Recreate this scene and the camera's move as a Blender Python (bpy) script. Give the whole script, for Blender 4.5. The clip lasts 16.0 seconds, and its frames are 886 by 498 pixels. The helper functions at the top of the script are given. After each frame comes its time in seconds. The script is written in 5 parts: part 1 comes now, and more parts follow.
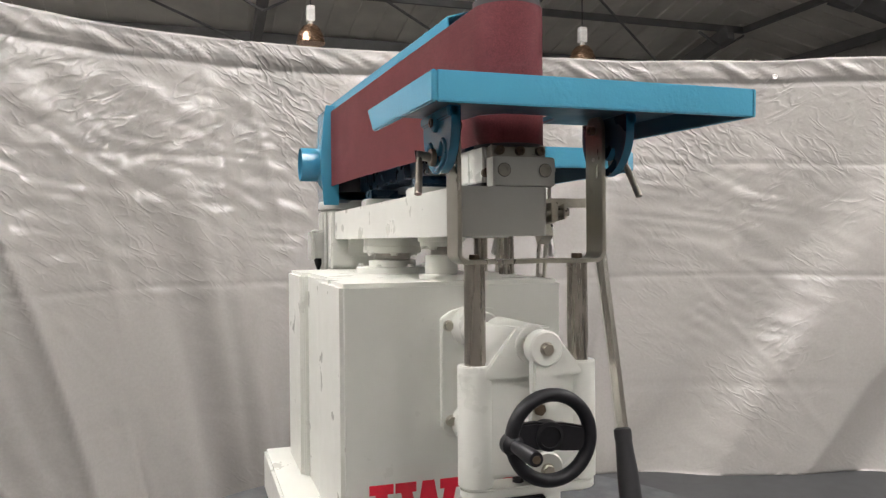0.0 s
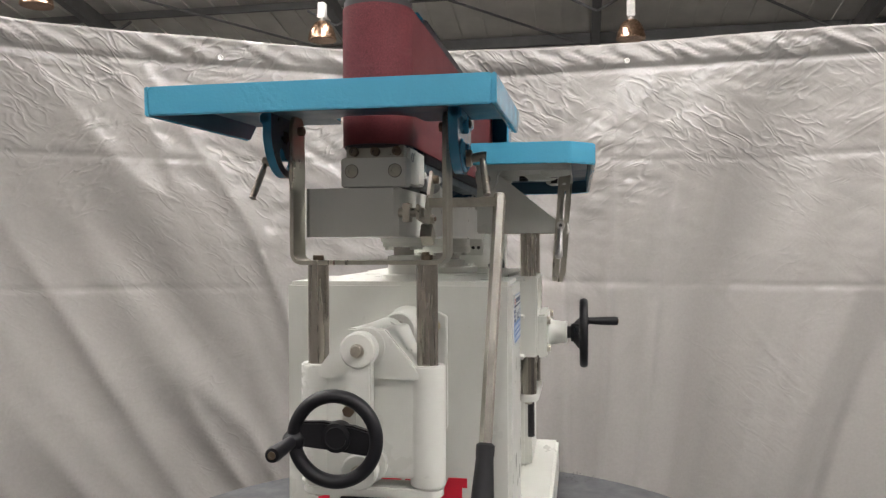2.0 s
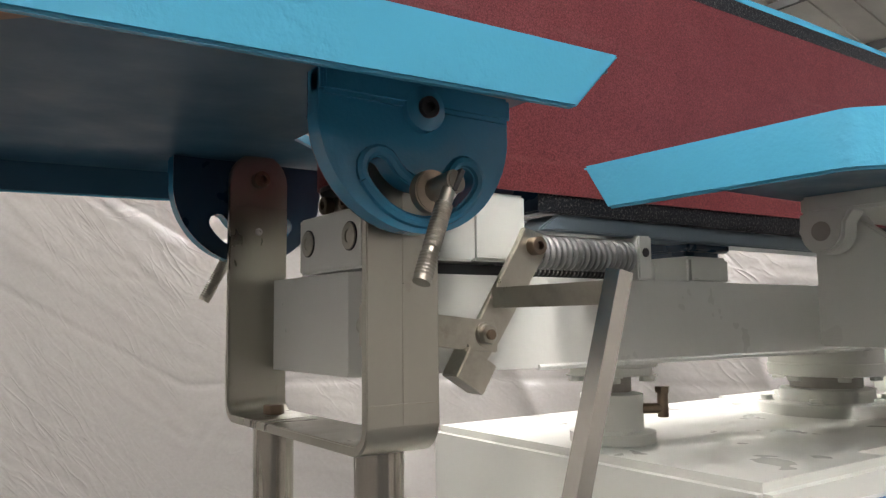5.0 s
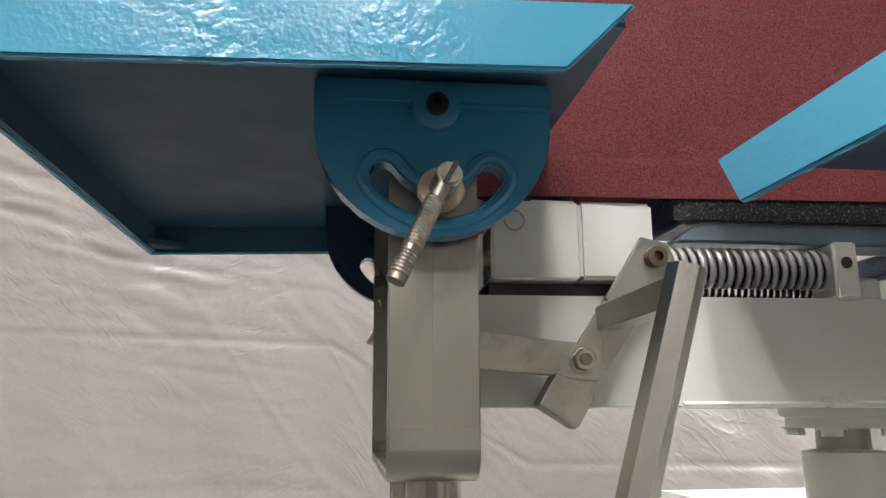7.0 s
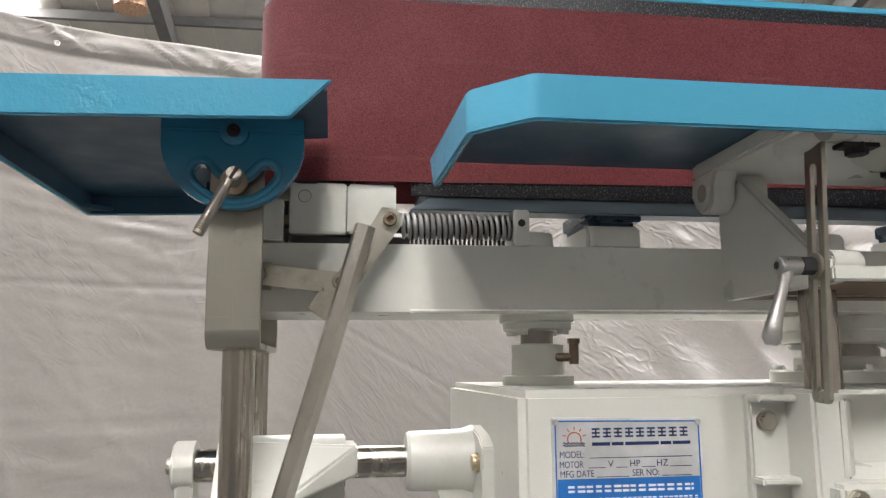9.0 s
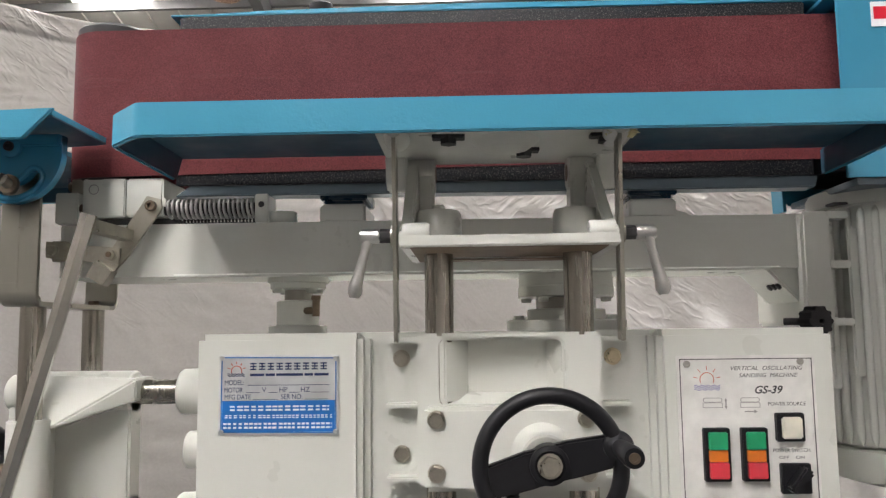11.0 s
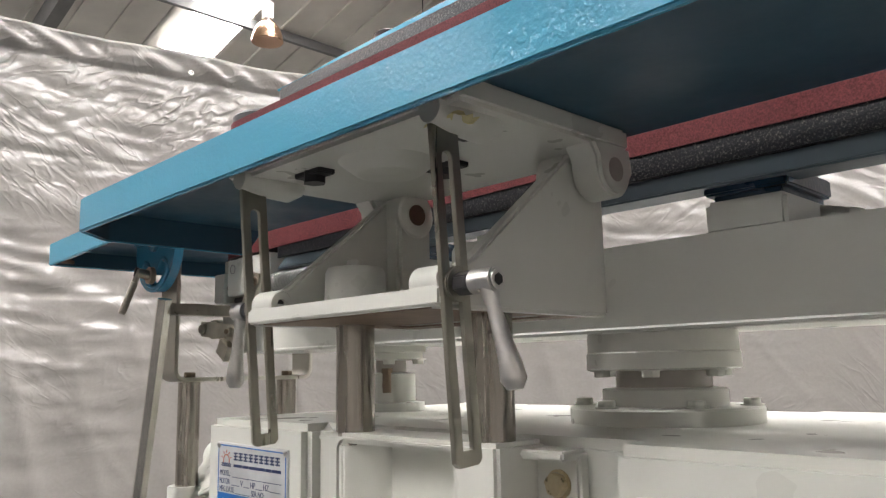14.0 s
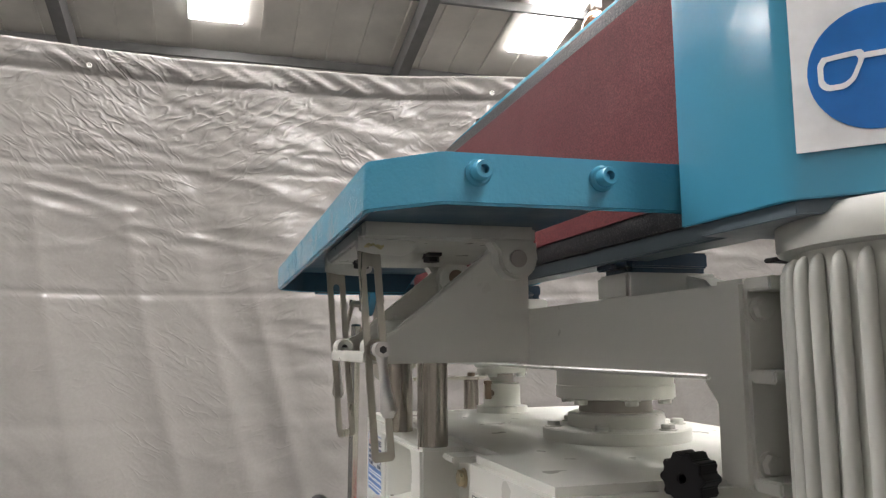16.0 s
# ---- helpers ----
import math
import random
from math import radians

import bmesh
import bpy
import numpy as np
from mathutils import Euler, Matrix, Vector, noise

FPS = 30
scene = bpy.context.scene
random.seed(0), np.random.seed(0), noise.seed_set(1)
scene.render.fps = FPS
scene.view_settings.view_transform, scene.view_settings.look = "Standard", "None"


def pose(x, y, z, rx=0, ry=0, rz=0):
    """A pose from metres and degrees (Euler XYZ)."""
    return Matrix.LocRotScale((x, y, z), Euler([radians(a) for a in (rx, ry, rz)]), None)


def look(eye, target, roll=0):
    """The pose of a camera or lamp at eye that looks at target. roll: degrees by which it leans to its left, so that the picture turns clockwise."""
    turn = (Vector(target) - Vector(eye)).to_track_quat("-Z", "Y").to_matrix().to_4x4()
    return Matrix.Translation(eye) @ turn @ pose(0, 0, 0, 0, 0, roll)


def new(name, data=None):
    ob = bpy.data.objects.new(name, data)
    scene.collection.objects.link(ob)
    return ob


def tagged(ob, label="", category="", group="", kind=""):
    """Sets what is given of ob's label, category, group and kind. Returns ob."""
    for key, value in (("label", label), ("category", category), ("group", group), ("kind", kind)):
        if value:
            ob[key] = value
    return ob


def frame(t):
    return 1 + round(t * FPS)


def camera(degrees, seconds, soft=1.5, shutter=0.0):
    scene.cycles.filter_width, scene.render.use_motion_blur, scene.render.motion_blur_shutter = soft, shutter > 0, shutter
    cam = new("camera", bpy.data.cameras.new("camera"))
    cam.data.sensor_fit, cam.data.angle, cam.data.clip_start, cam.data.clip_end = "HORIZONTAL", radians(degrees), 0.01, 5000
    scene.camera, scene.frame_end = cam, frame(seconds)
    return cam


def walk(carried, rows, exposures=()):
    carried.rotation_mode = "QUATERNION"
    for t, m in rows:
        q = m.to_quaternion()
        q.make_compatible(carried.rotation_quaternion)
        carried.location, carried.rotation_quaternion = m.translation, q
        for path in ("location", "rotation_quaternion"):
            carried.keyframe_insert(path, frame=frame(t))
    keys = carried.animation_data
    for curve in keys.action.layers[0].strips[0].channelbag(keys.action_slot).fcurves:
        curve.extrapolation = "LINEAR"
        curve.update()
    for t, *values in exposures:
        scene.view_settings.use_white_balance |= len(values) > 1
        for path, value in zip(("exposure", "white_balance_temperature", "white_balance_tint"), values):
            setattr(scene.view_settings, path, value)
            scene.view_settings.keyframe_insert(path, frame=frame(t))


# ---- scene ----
cam = camera(59.5, 16.0, soft=1.35)
PATH = [
    (0, (-1.582, 0.566, 0.788), (0.32, -0.051, 0.767), -0.5),
    (0.5, (-1.633, 0.344, 0.784), (0.327, -0.053, 0.767), -0.5),
    (1, (-1.672, 0.105, 0.776), (0.323, -0.039, 0.773), -0.4),
    (1.5, (-1.672, -0.134, 0.777), (0.325, -0.03, 0.77), -0.3),
    (2, (-1.646, -0.373, 0.786), (0.323, -0.021, 0.768), -0.3),
    (2.5, (-1.597, -0.603, 0.787), (0.312, -0.007, 0.771), -0.2),
    (3, (-1.504, -0.813, 0.786), (0.318, 0.013, 0.769), -0.2),
    (3.5, (-1.309, -0.966, 0.781), (0.398, 0.076, 0.78), -0.2),
    (4, (-1.019, -0.895, 0.796), (0.54, 0.358, 0.831), -0.3),
    (4.5, (-0.789, -0.771, 0.805), (0.585, 0.679, 0.911), -0.5),
    (5, (-0.608, -0.62, 0.842), (0.537, 1.01, 1.027), -0.6),
    (5.2, (-0.583, -0.585, 0.841), (0.476, 1.099, 1.041), -0.9),
    (7.3, (-0.349, -0.67, 0.786), (-0.187, 1.278, 1.21), -0.2),
    (7.5, (-0.344, -0.68, 0.784), (-0.21, 1.271, 1.205), -0.2),
    (7.8, (-0.377, -0.727, 0.778), (-0.246, 1.226, 1.185), -0.2),
    (8, (-0.387, -0.773, 0.772), (-0.239, 1.184, 1.157), -0.3),
    (8.5, (-0.328, -0.89, 0.756), (-0.119, 1.068, 1.102), -0.4),
    (9, (-0.199, -1.049, 0.725), (0.081, 0.908, 1.027), -0.4),
    (9.5, (-0.074, -1.197, 0.704), (0.233, 0.764, 0.951), -0.6),
    (10, (0.057, -1.301, 0.702), (0.312, 0.671, 0.915), -0.6),
    (10.2, (0.118, -1.329, 0.697), (0.331, 0.648, 0.912), -0.6),
    (12.3, (0.75, -1.227, 0.713), (0.092, 0.65, 0.915), -1.1),
    (12.5, (0.785, -1.166, 0.714), (0.04, 0.678, 0.928), -1.1),
    (13, (0.884, -0.988, 0.743), (-0.105, 0.734, 0.98), -1.2),
    (13.2, (0.923, -0.917, 0.754), (-0.161, 0.745, 1.005), -1.2),
    (13.5, (0.965, -0.829, 0.76), (-0.256, 0.732, 1.032), -1.2),
    (14, (1.008, -0.746, 0.76), (-0.413, 0.628, 1.067), -1.1),
    (14.5, (1.089, -0.701, 0.763), (-0.501, 0.467, 1.094), -1.1),
    (15, (1.229, -0.71, 0.782), (-0.49, 0.252, 1.132), -1.0),
    (15.5, (1.4, -0.692, 0.798), (-0.417, 0.074, 1.136), -0.7),
    (16, (1.552, -0.516, 0.828), (-0.353, 0.038, 1.078), -0.5),
]
# light and exposure
SKY_POWER = 22.5
EXPOSURES = [(0, 0.33), (2.5, 0.27), (4.0, 0.37), (5.0, 0.68), (7.5, 0.72), (8.0, 0.73), (8.5, 0.64), (9.0, 0.58), (10.0, 0.50), (13.0, 0.56), (15.0, 0.6), (16, 0.37)]
# end
walk(cam, [(t, look(eye, target, roll)) for t, eye, target, roll in PATH], exposures=EXPOSURES)

# ---- light, world ----
world = bpy.data.worlds.new("overcast_sky")
scene.world = world
world.use_nodes = True
wn = world.node_tree.nodes
sky = wn.new("ShaderNodeTexSky")
sky.sky_type, sky.sun_disc = "NISHITA", False
sky.sun_elevation, sky.sun_rotation = radians(50), radians(200)
world.node_tree.links.new(sky.outputs[0], wn["Background"].inputs[0])
wn["Background"].inputs[1].default_value = 0.1


# ---- materials ----
def nodes_of(name):
    m = bpy.data.materials.new(name)
    m.use_nodes = True
    t = m.node_tree
    return m, t, t.nodes["Principled BSDF"]


def tex(t, kind, scale, detail=4.0, rough=0.55, stretch=None):
    c = t.nodes.new("ShaderNodeTexCoord")
    src = c.outputs["Object"]
    if stretch:
        mp = t.nodes.new("ShaderNodeMapping")
        mp.inputs["Scale"].default_value = stretch
        t.links.new(src, mp.inputs[0])
        src = mp.outputs[0]
    n = t.nodes.new("ShaderNodeTexNoise" if kind == "noise" else "ShaderNodeTexVoronoi")
    n.inputs["Scale"].default_value = scale
    if kind == "noise":
        n.inputs["Detail"].default_value, n.inputs["Roughness"].default_value = detail, rough
    t.links.new(src, n.inputs["Vector"])
    return n.outputs["Fac"] if kind == "noise" else n.outputs["Distance"]


def ramp(t, src, stops, way="LINEAR"):
    r = t.nodes.new("ShaderNodeValToRGB")
    r.color_ramp.interpolation = way
    t.links.new(src, r.inputs[0])
    el = r.color_ramp.elements
    while len(el) < len(stops):
        el.new(0.5)
    for e, (p, c) in zip(el, stops):
        e.position, e.color = p, (*c, 1) if len(c) == 3 else c
    return r.outputs[0]


def blend(t, fac, a, b, mode="MIX"):
    m = t.nodes.new("ShaderNodeMix")
    m.data_type, m.blend_type = "RGBA", mode
    for sock, v in ((m.inputs["Factor"], fac), (m.inputs[6], a), (m.inputs[7], b)):
        if isinstance(v, (int, float)):
            sock.default_value = v
        elif isinstance(v, tuple):
            sock.default_value = (*v, 1)
        else:
            t.links.new(v, sock)
    return m.outputs[2]


def bump(t, b, src, strength, dist, prev=None):
    n = t.nodes.new("ShaderNodeBump")
    n.inputs["Strength"].default_value, n.inputs["Distance"].default_value = strength, dist
    t.links.new(src, n.inputs["Height"])
    if prev:
        t.links.new(prev, n.inputs["Normal"])
    t.links.new(n.outputs[0], b.inputs["Normal"])
    return n.outputs[0]


def scale_col(c, k):
    return tuple(min(1, v * k) for v in c)


def paint(name, color, rough, peel=0.25, peel_scale=220, stain=0.5, stain_col=(0.2, 0.15, 0.1), hammer=0.0):
    """Brushed or sprayed enamel: cloudy tone, small stains, orange peel."""
    m, t, b = nodes_of(name)
    big = tex(t, "noise", 5, 5, 0.6)
    base = ramp(t, big, [(0.2, scale_col(color, 0.95)), (0.5, color), (0.8, scale_col(color, 1.04))])
    spots = ramp(t, tex(t, "noise", 38, 6, 0.7), [(0.68, (0, 0, 0)), (0.8, (stain, stain, stain))])
    t.links.new(blend(t, spots, base, stain_col), b.inputs["Base Color"])
    rr = ramp(t, tex(t, "noise", 14, 3), [(0.3, (rough * 0.8,) * 3), (0.7, (rough * 1.25,) * 3)])
    t.links.new(rr, b.inputs["Roughness"])
    n1 = bump(t, b, tex(t, "noise", peel_scale, 2, 0.5), peel, 0.0012)
    n2 = bump(t, b, tex(t, "noise", 18, 3, 0.5), 0.12, 0.004, n1)
    if hammer:
        dimples = ramp(t, tex(t, "noise", 120, 2, 0.5), [(0.40, (0, 0, 0)), (0.60, (1, 1, 1))])
        where = ramp(t, tex(t, "noise", 8, 2, 0.5), [(0.50, (0.1, 0.1, 0.1)), (0.66, (1, 1, 1))])
        bump(t, b, blend(t, 1.0, dimples, where, "MULTIPLY"), hammer, 0.003, n2)
    return m


def metal(name, color, rough, stretch=None, rust=0.25, vary=1.0):
    """Bare or plated steel with wear streaks and a little rust."""
    m, t, b = nodes_of(name)
    b.inputs["Metallic"].default_value = 1.0
    big = tex(t, "noise", 30, 5, 0.65, stretch)
    base = ramp(t, big, [(0.3, scale_col(color, 1 - 0.25 * vary)), (0.5, color), (0.75, scale_col(color, 1 + 0.15 * vary))])
    spots = ramp(t, tex(t, "noise", 26, 6, 0.7), [(0.6, (0, 0, 0)), (0.78, (rust,) * 3)])
    t.links.new(blend(t, spots, base, (0.16, 0.09, 0.045)), b.inputs["Base Color"])
    rr = ramp(t, tex(t, "noise", 60, 4, 0.6, stretch), [(0.3, (rough * 0.7,) * 3), (0.7, (rough * 1.35,) * 3)])
    t.links.new(rr, b.inputs["Roughness"])
    bump(t, b, tex(t, "noise", 90, 3, 0.6, stretch), 0.12, 0.001)
    return m


def plain(name, color, rough=0.5, metallic=0.0, grain=0.1, scale=120, gloss=0.5):
    m, t, b = nodes_of(name)
    b.inputs["Specular IOR Level"].default_value = gloss
    t.links.new(ramp(t, tex(t, "noise", scale * 0.2, 4), [(0.3, scale_col(color, 0.85)), (0.7, scale_col(color, 1.12))]), b.inputs["Base Color"])
    b.inputs["Roughness"].default_value, b.inputs["Metallic"].default_value = rough, metallic
    bump(t, b, tex(t, "noise", scale, 3), grain, 0.001)
    return m


def belt_material():
    m, t, b = nodes_of("abrasive_cloth")
    base = ramp(t, tex(t, "noise", 7, 5, 0.65), [(0.3, (0.101, 0.0225, 0.026)), (0.55, (0.123, 0.030, 0.0335)), (0.75, (0.149, 0.042, 0.045))])
    grain = ramp(t, tex(t, "noise", 620, 2, 0.6), [(0.34, (0.62, 0.62, 0.62)), (0.52, (1.0, 1.0, 1.0)), (0.70, (1.4, 1.38, 1.36))])
    worn = ramp(t, tex(t, "noise", 9, 6, 0.7, (0.6, 1, 7)), [(0.6, (0, 0, 0)), (0.8, (0.22, 0.22, 0.22))])
    c = blend(t, 1.0, base, grain, "MULTIPLY")
    t.links.new(blend(t, worn, c, (0.24, 0.12, 0.11)), b.inputs["Base Color"])
    b.inputs["Roughness"].default_value = 0.56
    b.inputs["Specular IOR Level"].default_value = 0.12
    bump(t, b, tex(t, "noise", 700, 2, 0.6), 0.22, 0.0010)
    return m


def graphite_material():
    m, t, b = nodes_of("graphite_cloth")
    t.links.new(ramp(t, tex(t, "noise", 420, 2, 0.7), [(0.50, (0.006, 0.007, 0.010)), (0.60, (0.035, 0.036, 0.038)), (0.72, (0.15, 0.14, 0.125))]), b.inputs["Base Color"])
    b.inputs["Roughness"].default_value = 0.36
    b.inputs["Specular IOR Level"].default_value = 0.3
    bump(t, b, tex(t, "noise", 240, 3, 0.7), 0.4, 0.0015)
    return m


def ridges(t, turn, sx, sy, detail=2.0):
    """Short creases along one direction of the sheet, 0 to 1."""
    c = t.nodes.new("ShaderNodeTexCoord")
    mp = t.nodes.new("ShaderNodeMapping")
    mp.inputs["Rotation"].default_value = (0, 0, radians(turn))
    mp2 = t.nodes.new("ShaderNodeMapping")
    mp2.inputs["Scale"].default_value = (sx, sy, 1)
    n = t.nodes.new("ShaderNodeTexNoise")
    n.inputs["Scale"].default_value, n.inputs["Detail"].default_value, n.inputs["Distortion"].default_value = 1.0, detail, 0.6
    t.links.new(c.outputs["UV"], mp.inputs[0])
    t.links.new(mp.outputs[0], mp2.inputs[0])
    t.links.new(mp2.outputs[0], n.inputs["Vector"])
    return ramp(t, n.outputs["Fac"], [(0.30, (0, 0, 0)), (0.42, (0.25, 0.25, 0.25)), (0.53, (1, 1, 1)), (0.62, (0.3, 0.3, 0.3)), (0.76, (0, 0, 0))], "B_SPLINE")


def vinyl_material():
    m, t, b = nodes_of("grey_vinyl")
    base = ramp(t, tex(t, "noise", 60, 2, 0.6), [(0.0, (0.300, 0.284, 0.270)), (1.0, (0.355, 0.338, 0.321))])
    t.links.new(base, b.inputs["Base Color"])
    b.inputs["Roughness"].default_value = 0.20
    b.inputs["Specular IOR Level"].default_value = 0.6
    c = t.nodes.new("ShaderNodeTexCoord")
    area = t.nodes.new("ShaderNodeTexNoise")
    area.inputs["Scale"].default_value, area.inputs["Detail"].default_value = 1.3, 3
    t.links.new(c.outputs["UV"], area.inputs["Vector"])
    where = ramp(t, area.outputs["Fac"], [(0.48, (0.03, 0.03, 0.03)), (0.65, (1, 1, 1))])
    axes = t.nodes.new("ShaderNodeSeparateXYZ")
    t.links.new(c.outputs["UV"], axes.inputs[0])
    taut = ramp(t, axes.outputs["Y"], [(0.45, (1, 1, 1)), (1.0, (0.22, 0.22, 0.22))])
    along_x = t.nodes.new("ShaderNodeMath")
    along_x.operation = "MULTIPLY"
    along_x.inputs[1].default_value = 0.06
    t.links.new(axes.outputs["X"], along_x.inputs[0])
    crumpled = ramp(t, along_x.outputs[0], [(0.50, (0, 0, 0)), (0.66, (0.10, 0.10, 0.10))])
    taut = blend(t, 1.0, taut, crumpled, "LIGHTEN")
    where = blend(t, 1.0, where, taut, "MULTIPLY")
    other = ramp(t, area.outputs["Fac"], [(0.35, (1, 1, 1)), (0.51, (0.03, 0.03, 0.03))])
    other = blend(t, 1.0, other, taut, "MULTIPLY")
    n1 = bump(t, b, blend(t, 1.0, ridges(t, 36, 8.2, 19, 1.4), where, "MULTIPLY"), 0.85, 0.011)
    n2 = bump(t, b, blend(t, 1.0, ridges(t, -30, 7.4, 16, 1.4), other, "MULTIPLY"), 0.75, 0.010, n1)
    return m


def glow(name, color, strength):
    m = bpy.data.materials.new(name)
    m.use_nodes = True
    t = m.node_tree
    e = t.nodes.new("ShaderNodeEmission")
    e.inputs[0].default_value, e.inputs[1].default_value = (*color, 1), strength
    t.links.new(e.outputs[0], t.nodes["Material Output"].inputs[0])
    return m


WHITE = paint("white_enamel", (0.615, 0.62, 0.575), 0.32, 0.10, 150, 0.0, (0.42, 0.37, 0.28))
BLUE = paint("blue_enamel", (0.067, 0.296, 0.436), 0.19, 0.22, 300, 0.3, (0.02, 0.09, 0.12), 0.16)
SHEET = paint("blue_sheet_enamel", (0.050, 0.228, 0.342), 0.15, 0.08, 200, 0.15, (0.02, 0.09, 0.12))
# White enamel scaled darker: shade below the hood is put into the motor's colour.
MOTOR = paint("shaded_white_motor_enamel", (0.47, 0.475, 0.44), 0.36, 0.10, 150, 0.0, (0.35, 0.32, 0.25))
# Quadrant blue, darkened: shade from the table above is put into the colour.
SHADED_BLUE = paint("shaded_blue_enamel", (0.040, 0.205, 0.335), 0.15, 0.22, 260, 0.2, (0.02, 0.09, 0.12))
PLATEN = paint("grey_blue_steel", (0.115, 0.150, 0.175), 0.36, 0.15, 160, 0.3, (0.05, 0.07, 0.09))
# Table undersides and inner faces: blue darkened, their shade put into the colour.
UNDER_SHADE = paint("dark_grey_blue_under_shade", (0.026, 0.080, 0.126), 0.40, 0.05, 160, 0.0, (0.03, 0.04, 0.04))
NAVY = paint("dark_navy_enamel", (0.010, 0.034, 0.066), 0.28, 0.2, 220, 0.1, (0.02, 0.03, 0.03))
STEEL = metal("bright_steel", (0.355, 0.332, 0.292), 0.24, (1, 1, 0.06), 0.22)
ZINC = metal("zinc_plate", (0.42, 0.40, 0.34), 0.36, None, 0.42)
YOKE = metal("brushed_flat_steel", (0.39, 0.378, 0.325), 0.33, (0.25, 1, 0.10), 0.26, 0.7)
LEVER = plain("polished_hex_bar", (0.58, 0.56, 0.51), 0.27, 1.0, 0.03, 60)
KNURL = metal("knurled_steel", (0.30, 0.275, 0.235), 0.42, (1, 1, 0.6), 0.45)
SPRING = plain("grey_spring_wire", (0.30, 0.30, 0.29), 0.42, 0.35, 0.05)
BRONZE = metal("bronze_washer", (0.40, 0.335, 0.26), 0.40, None, 0.2)
PIN = plain("ground_pin_steel", (0.34, 0.32, 0.29), 0.42, 0.3, 0.15)
CHROME = metal("satin_chrome", (0.62, 0.61, 0.59), 0.36, None, 0.08)
GOLD = metal("yellow_zinc_bolt", (0.56, 0.48, 0.33), 0.32, None, 0.5)
RUSTY = metal("dark_bolt_steel", (0.20, 0.155, 0.115), 0.45, None, 0.7)
BOLT = metal("plated_bolt", (0.50, 0.47, 0.40), 0.34, None, 0.35)
BLACK = plain("black_plastic", (0.008, 0.008, 0.010), 0.46, 0, 0.12, 260, 0.3)
RUBBER = plain("black_rubber_grip", (0.012, 0.012, 0.014), 0.55, 0, 0.2, 300)
DARK = plain("dark_iron", (0.035, 0.034, 0.036), 0.5, 0.4, 0.2, 160)
RED = plain("red_vinyl_letter", (0.62, 0.012, 0.035), 0.35, 0, 0.02)
BELT = belt_material()
GRAPHITE = graphite_material()
VINYL = vinyl_material()
PLATE = plain("printed_aluminium", (0.62, 0.63, 0.63), 0.28, 0.42, 0.03)
PLATE_BLUE = plain("blue_print", (0.013, 0.145, 0.46), 0.32, 0, 0.02)
PANEL = plain("panel_white", (0.70, 0.69, 0.66), 0.38, 0, 0.03)
INK = plain("dark_ink", (0.035, 0.033, 0.035), 0.5, 0, 0.02)
NAVY_INK = plain("navy_print", (0.012, 0.030, 0.11), 0.4, 0, 0.02)
INK_GREY = plain("grey_ink", (0.30, 0.29, 0.28), 0.5, 0, 0.02)
INK_VIOLET = plain("violet_ink", (0.16, 0.15, 0.40), 0.5, 0, 0.02)
INK_RED = plain("red_ink", (0.55, 0.10, 0.06), 0.5, 0, 0.02)
WHITE_PRINT = plain("white_print", (0.78, 0.79, 0.80), 0.4, 0, 0.02)
GREEN_KEY = plain("green_key", (0.012, 0.30, 0.13), 0.3, 0, 0.02)
ORANGE_KEY = plain("orange_key", (0.62, 0.17, 0.015), 0.3, 0, 0.02)
RED_KEY = plain("red_key", (0.60, 0.04, 0.06), 0.3, 0, 0.02)
CREAM_KEY = plain("cream_key", (0.72, 0.68, 0.58), 0.3, 0, 0.02)
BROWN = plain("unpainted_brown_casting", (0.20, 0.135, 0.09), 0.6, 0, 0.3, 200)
TAPE = plain("masking_tape", (0.55, 0.50, 0.27), 0.6, 0, 0.3)
FLOOR = plain("concrete_floor", (0.10, 0.098, 0.094), 0.6, 0, 0.3, 40)
MAT = plain("dark_grey_ground", (0.040, 0.041, 0.043), 0.6, 0, 0.25, 60)
DISC = paint("dark_grey_platform", (0.055, 0.058, 0.062), 0.5, 0.2, 80, 0.8, (0.04, 0.04, 0.04))
ROOF = plain("roof_sheet", (0.72, 0.70, 0.65), 0.55, 0, 0.1, 6)
CLAD = plain("wall_cladding", (0.32, 0.305, 0.285), 0.55, 0, 0.1, 6)
GIRDER = plain("grey_girder", (0.17, 0.17, 0.17), 0.5, 0, 0.1, 20)
COPPER = metal("lamp_reflector", (0.62, 0.40, 0.27), 0.25, None, 0.05)
SKYLIGHT = glow("skylight_daylight", (1.0, 0.955, 0.935), SKY_POWER)
BULB = glow("lamp_glow", (1.0, 0.86, 0.68), 1.2)


# ---- mesh helpers ----
def soften(bm, width, seg=2):
    if width > 0:
        bmesh.ops.recalc_face_normals(bm, faces=bm.faces)
        es = [e for e in bm.edges if len(e.link_faces) == 2 and e.calc_face_angle(0) > radians(30)]
        bmesh.ops.bevel(bm, geom=es, offset=width, segments=seg, affect="EDGES", clamp_overlap=True)
    return bm


def block(x0, x1, y0, y1, z0, z1, bev=0.002):
    bm = bmesh.new()
    bmesh.ops.create_cube(bm, size=1)
    for v in bm.verts:
        v.co = ((x0 + x1) / 2 + v.co.x * (x1 - x0), (y0 + y1) / 2 + v.co.y * (y1 - y0), (z0 + z1) / 2 + v.co.z * (z1 - z0))
    return soften(bm, bev)


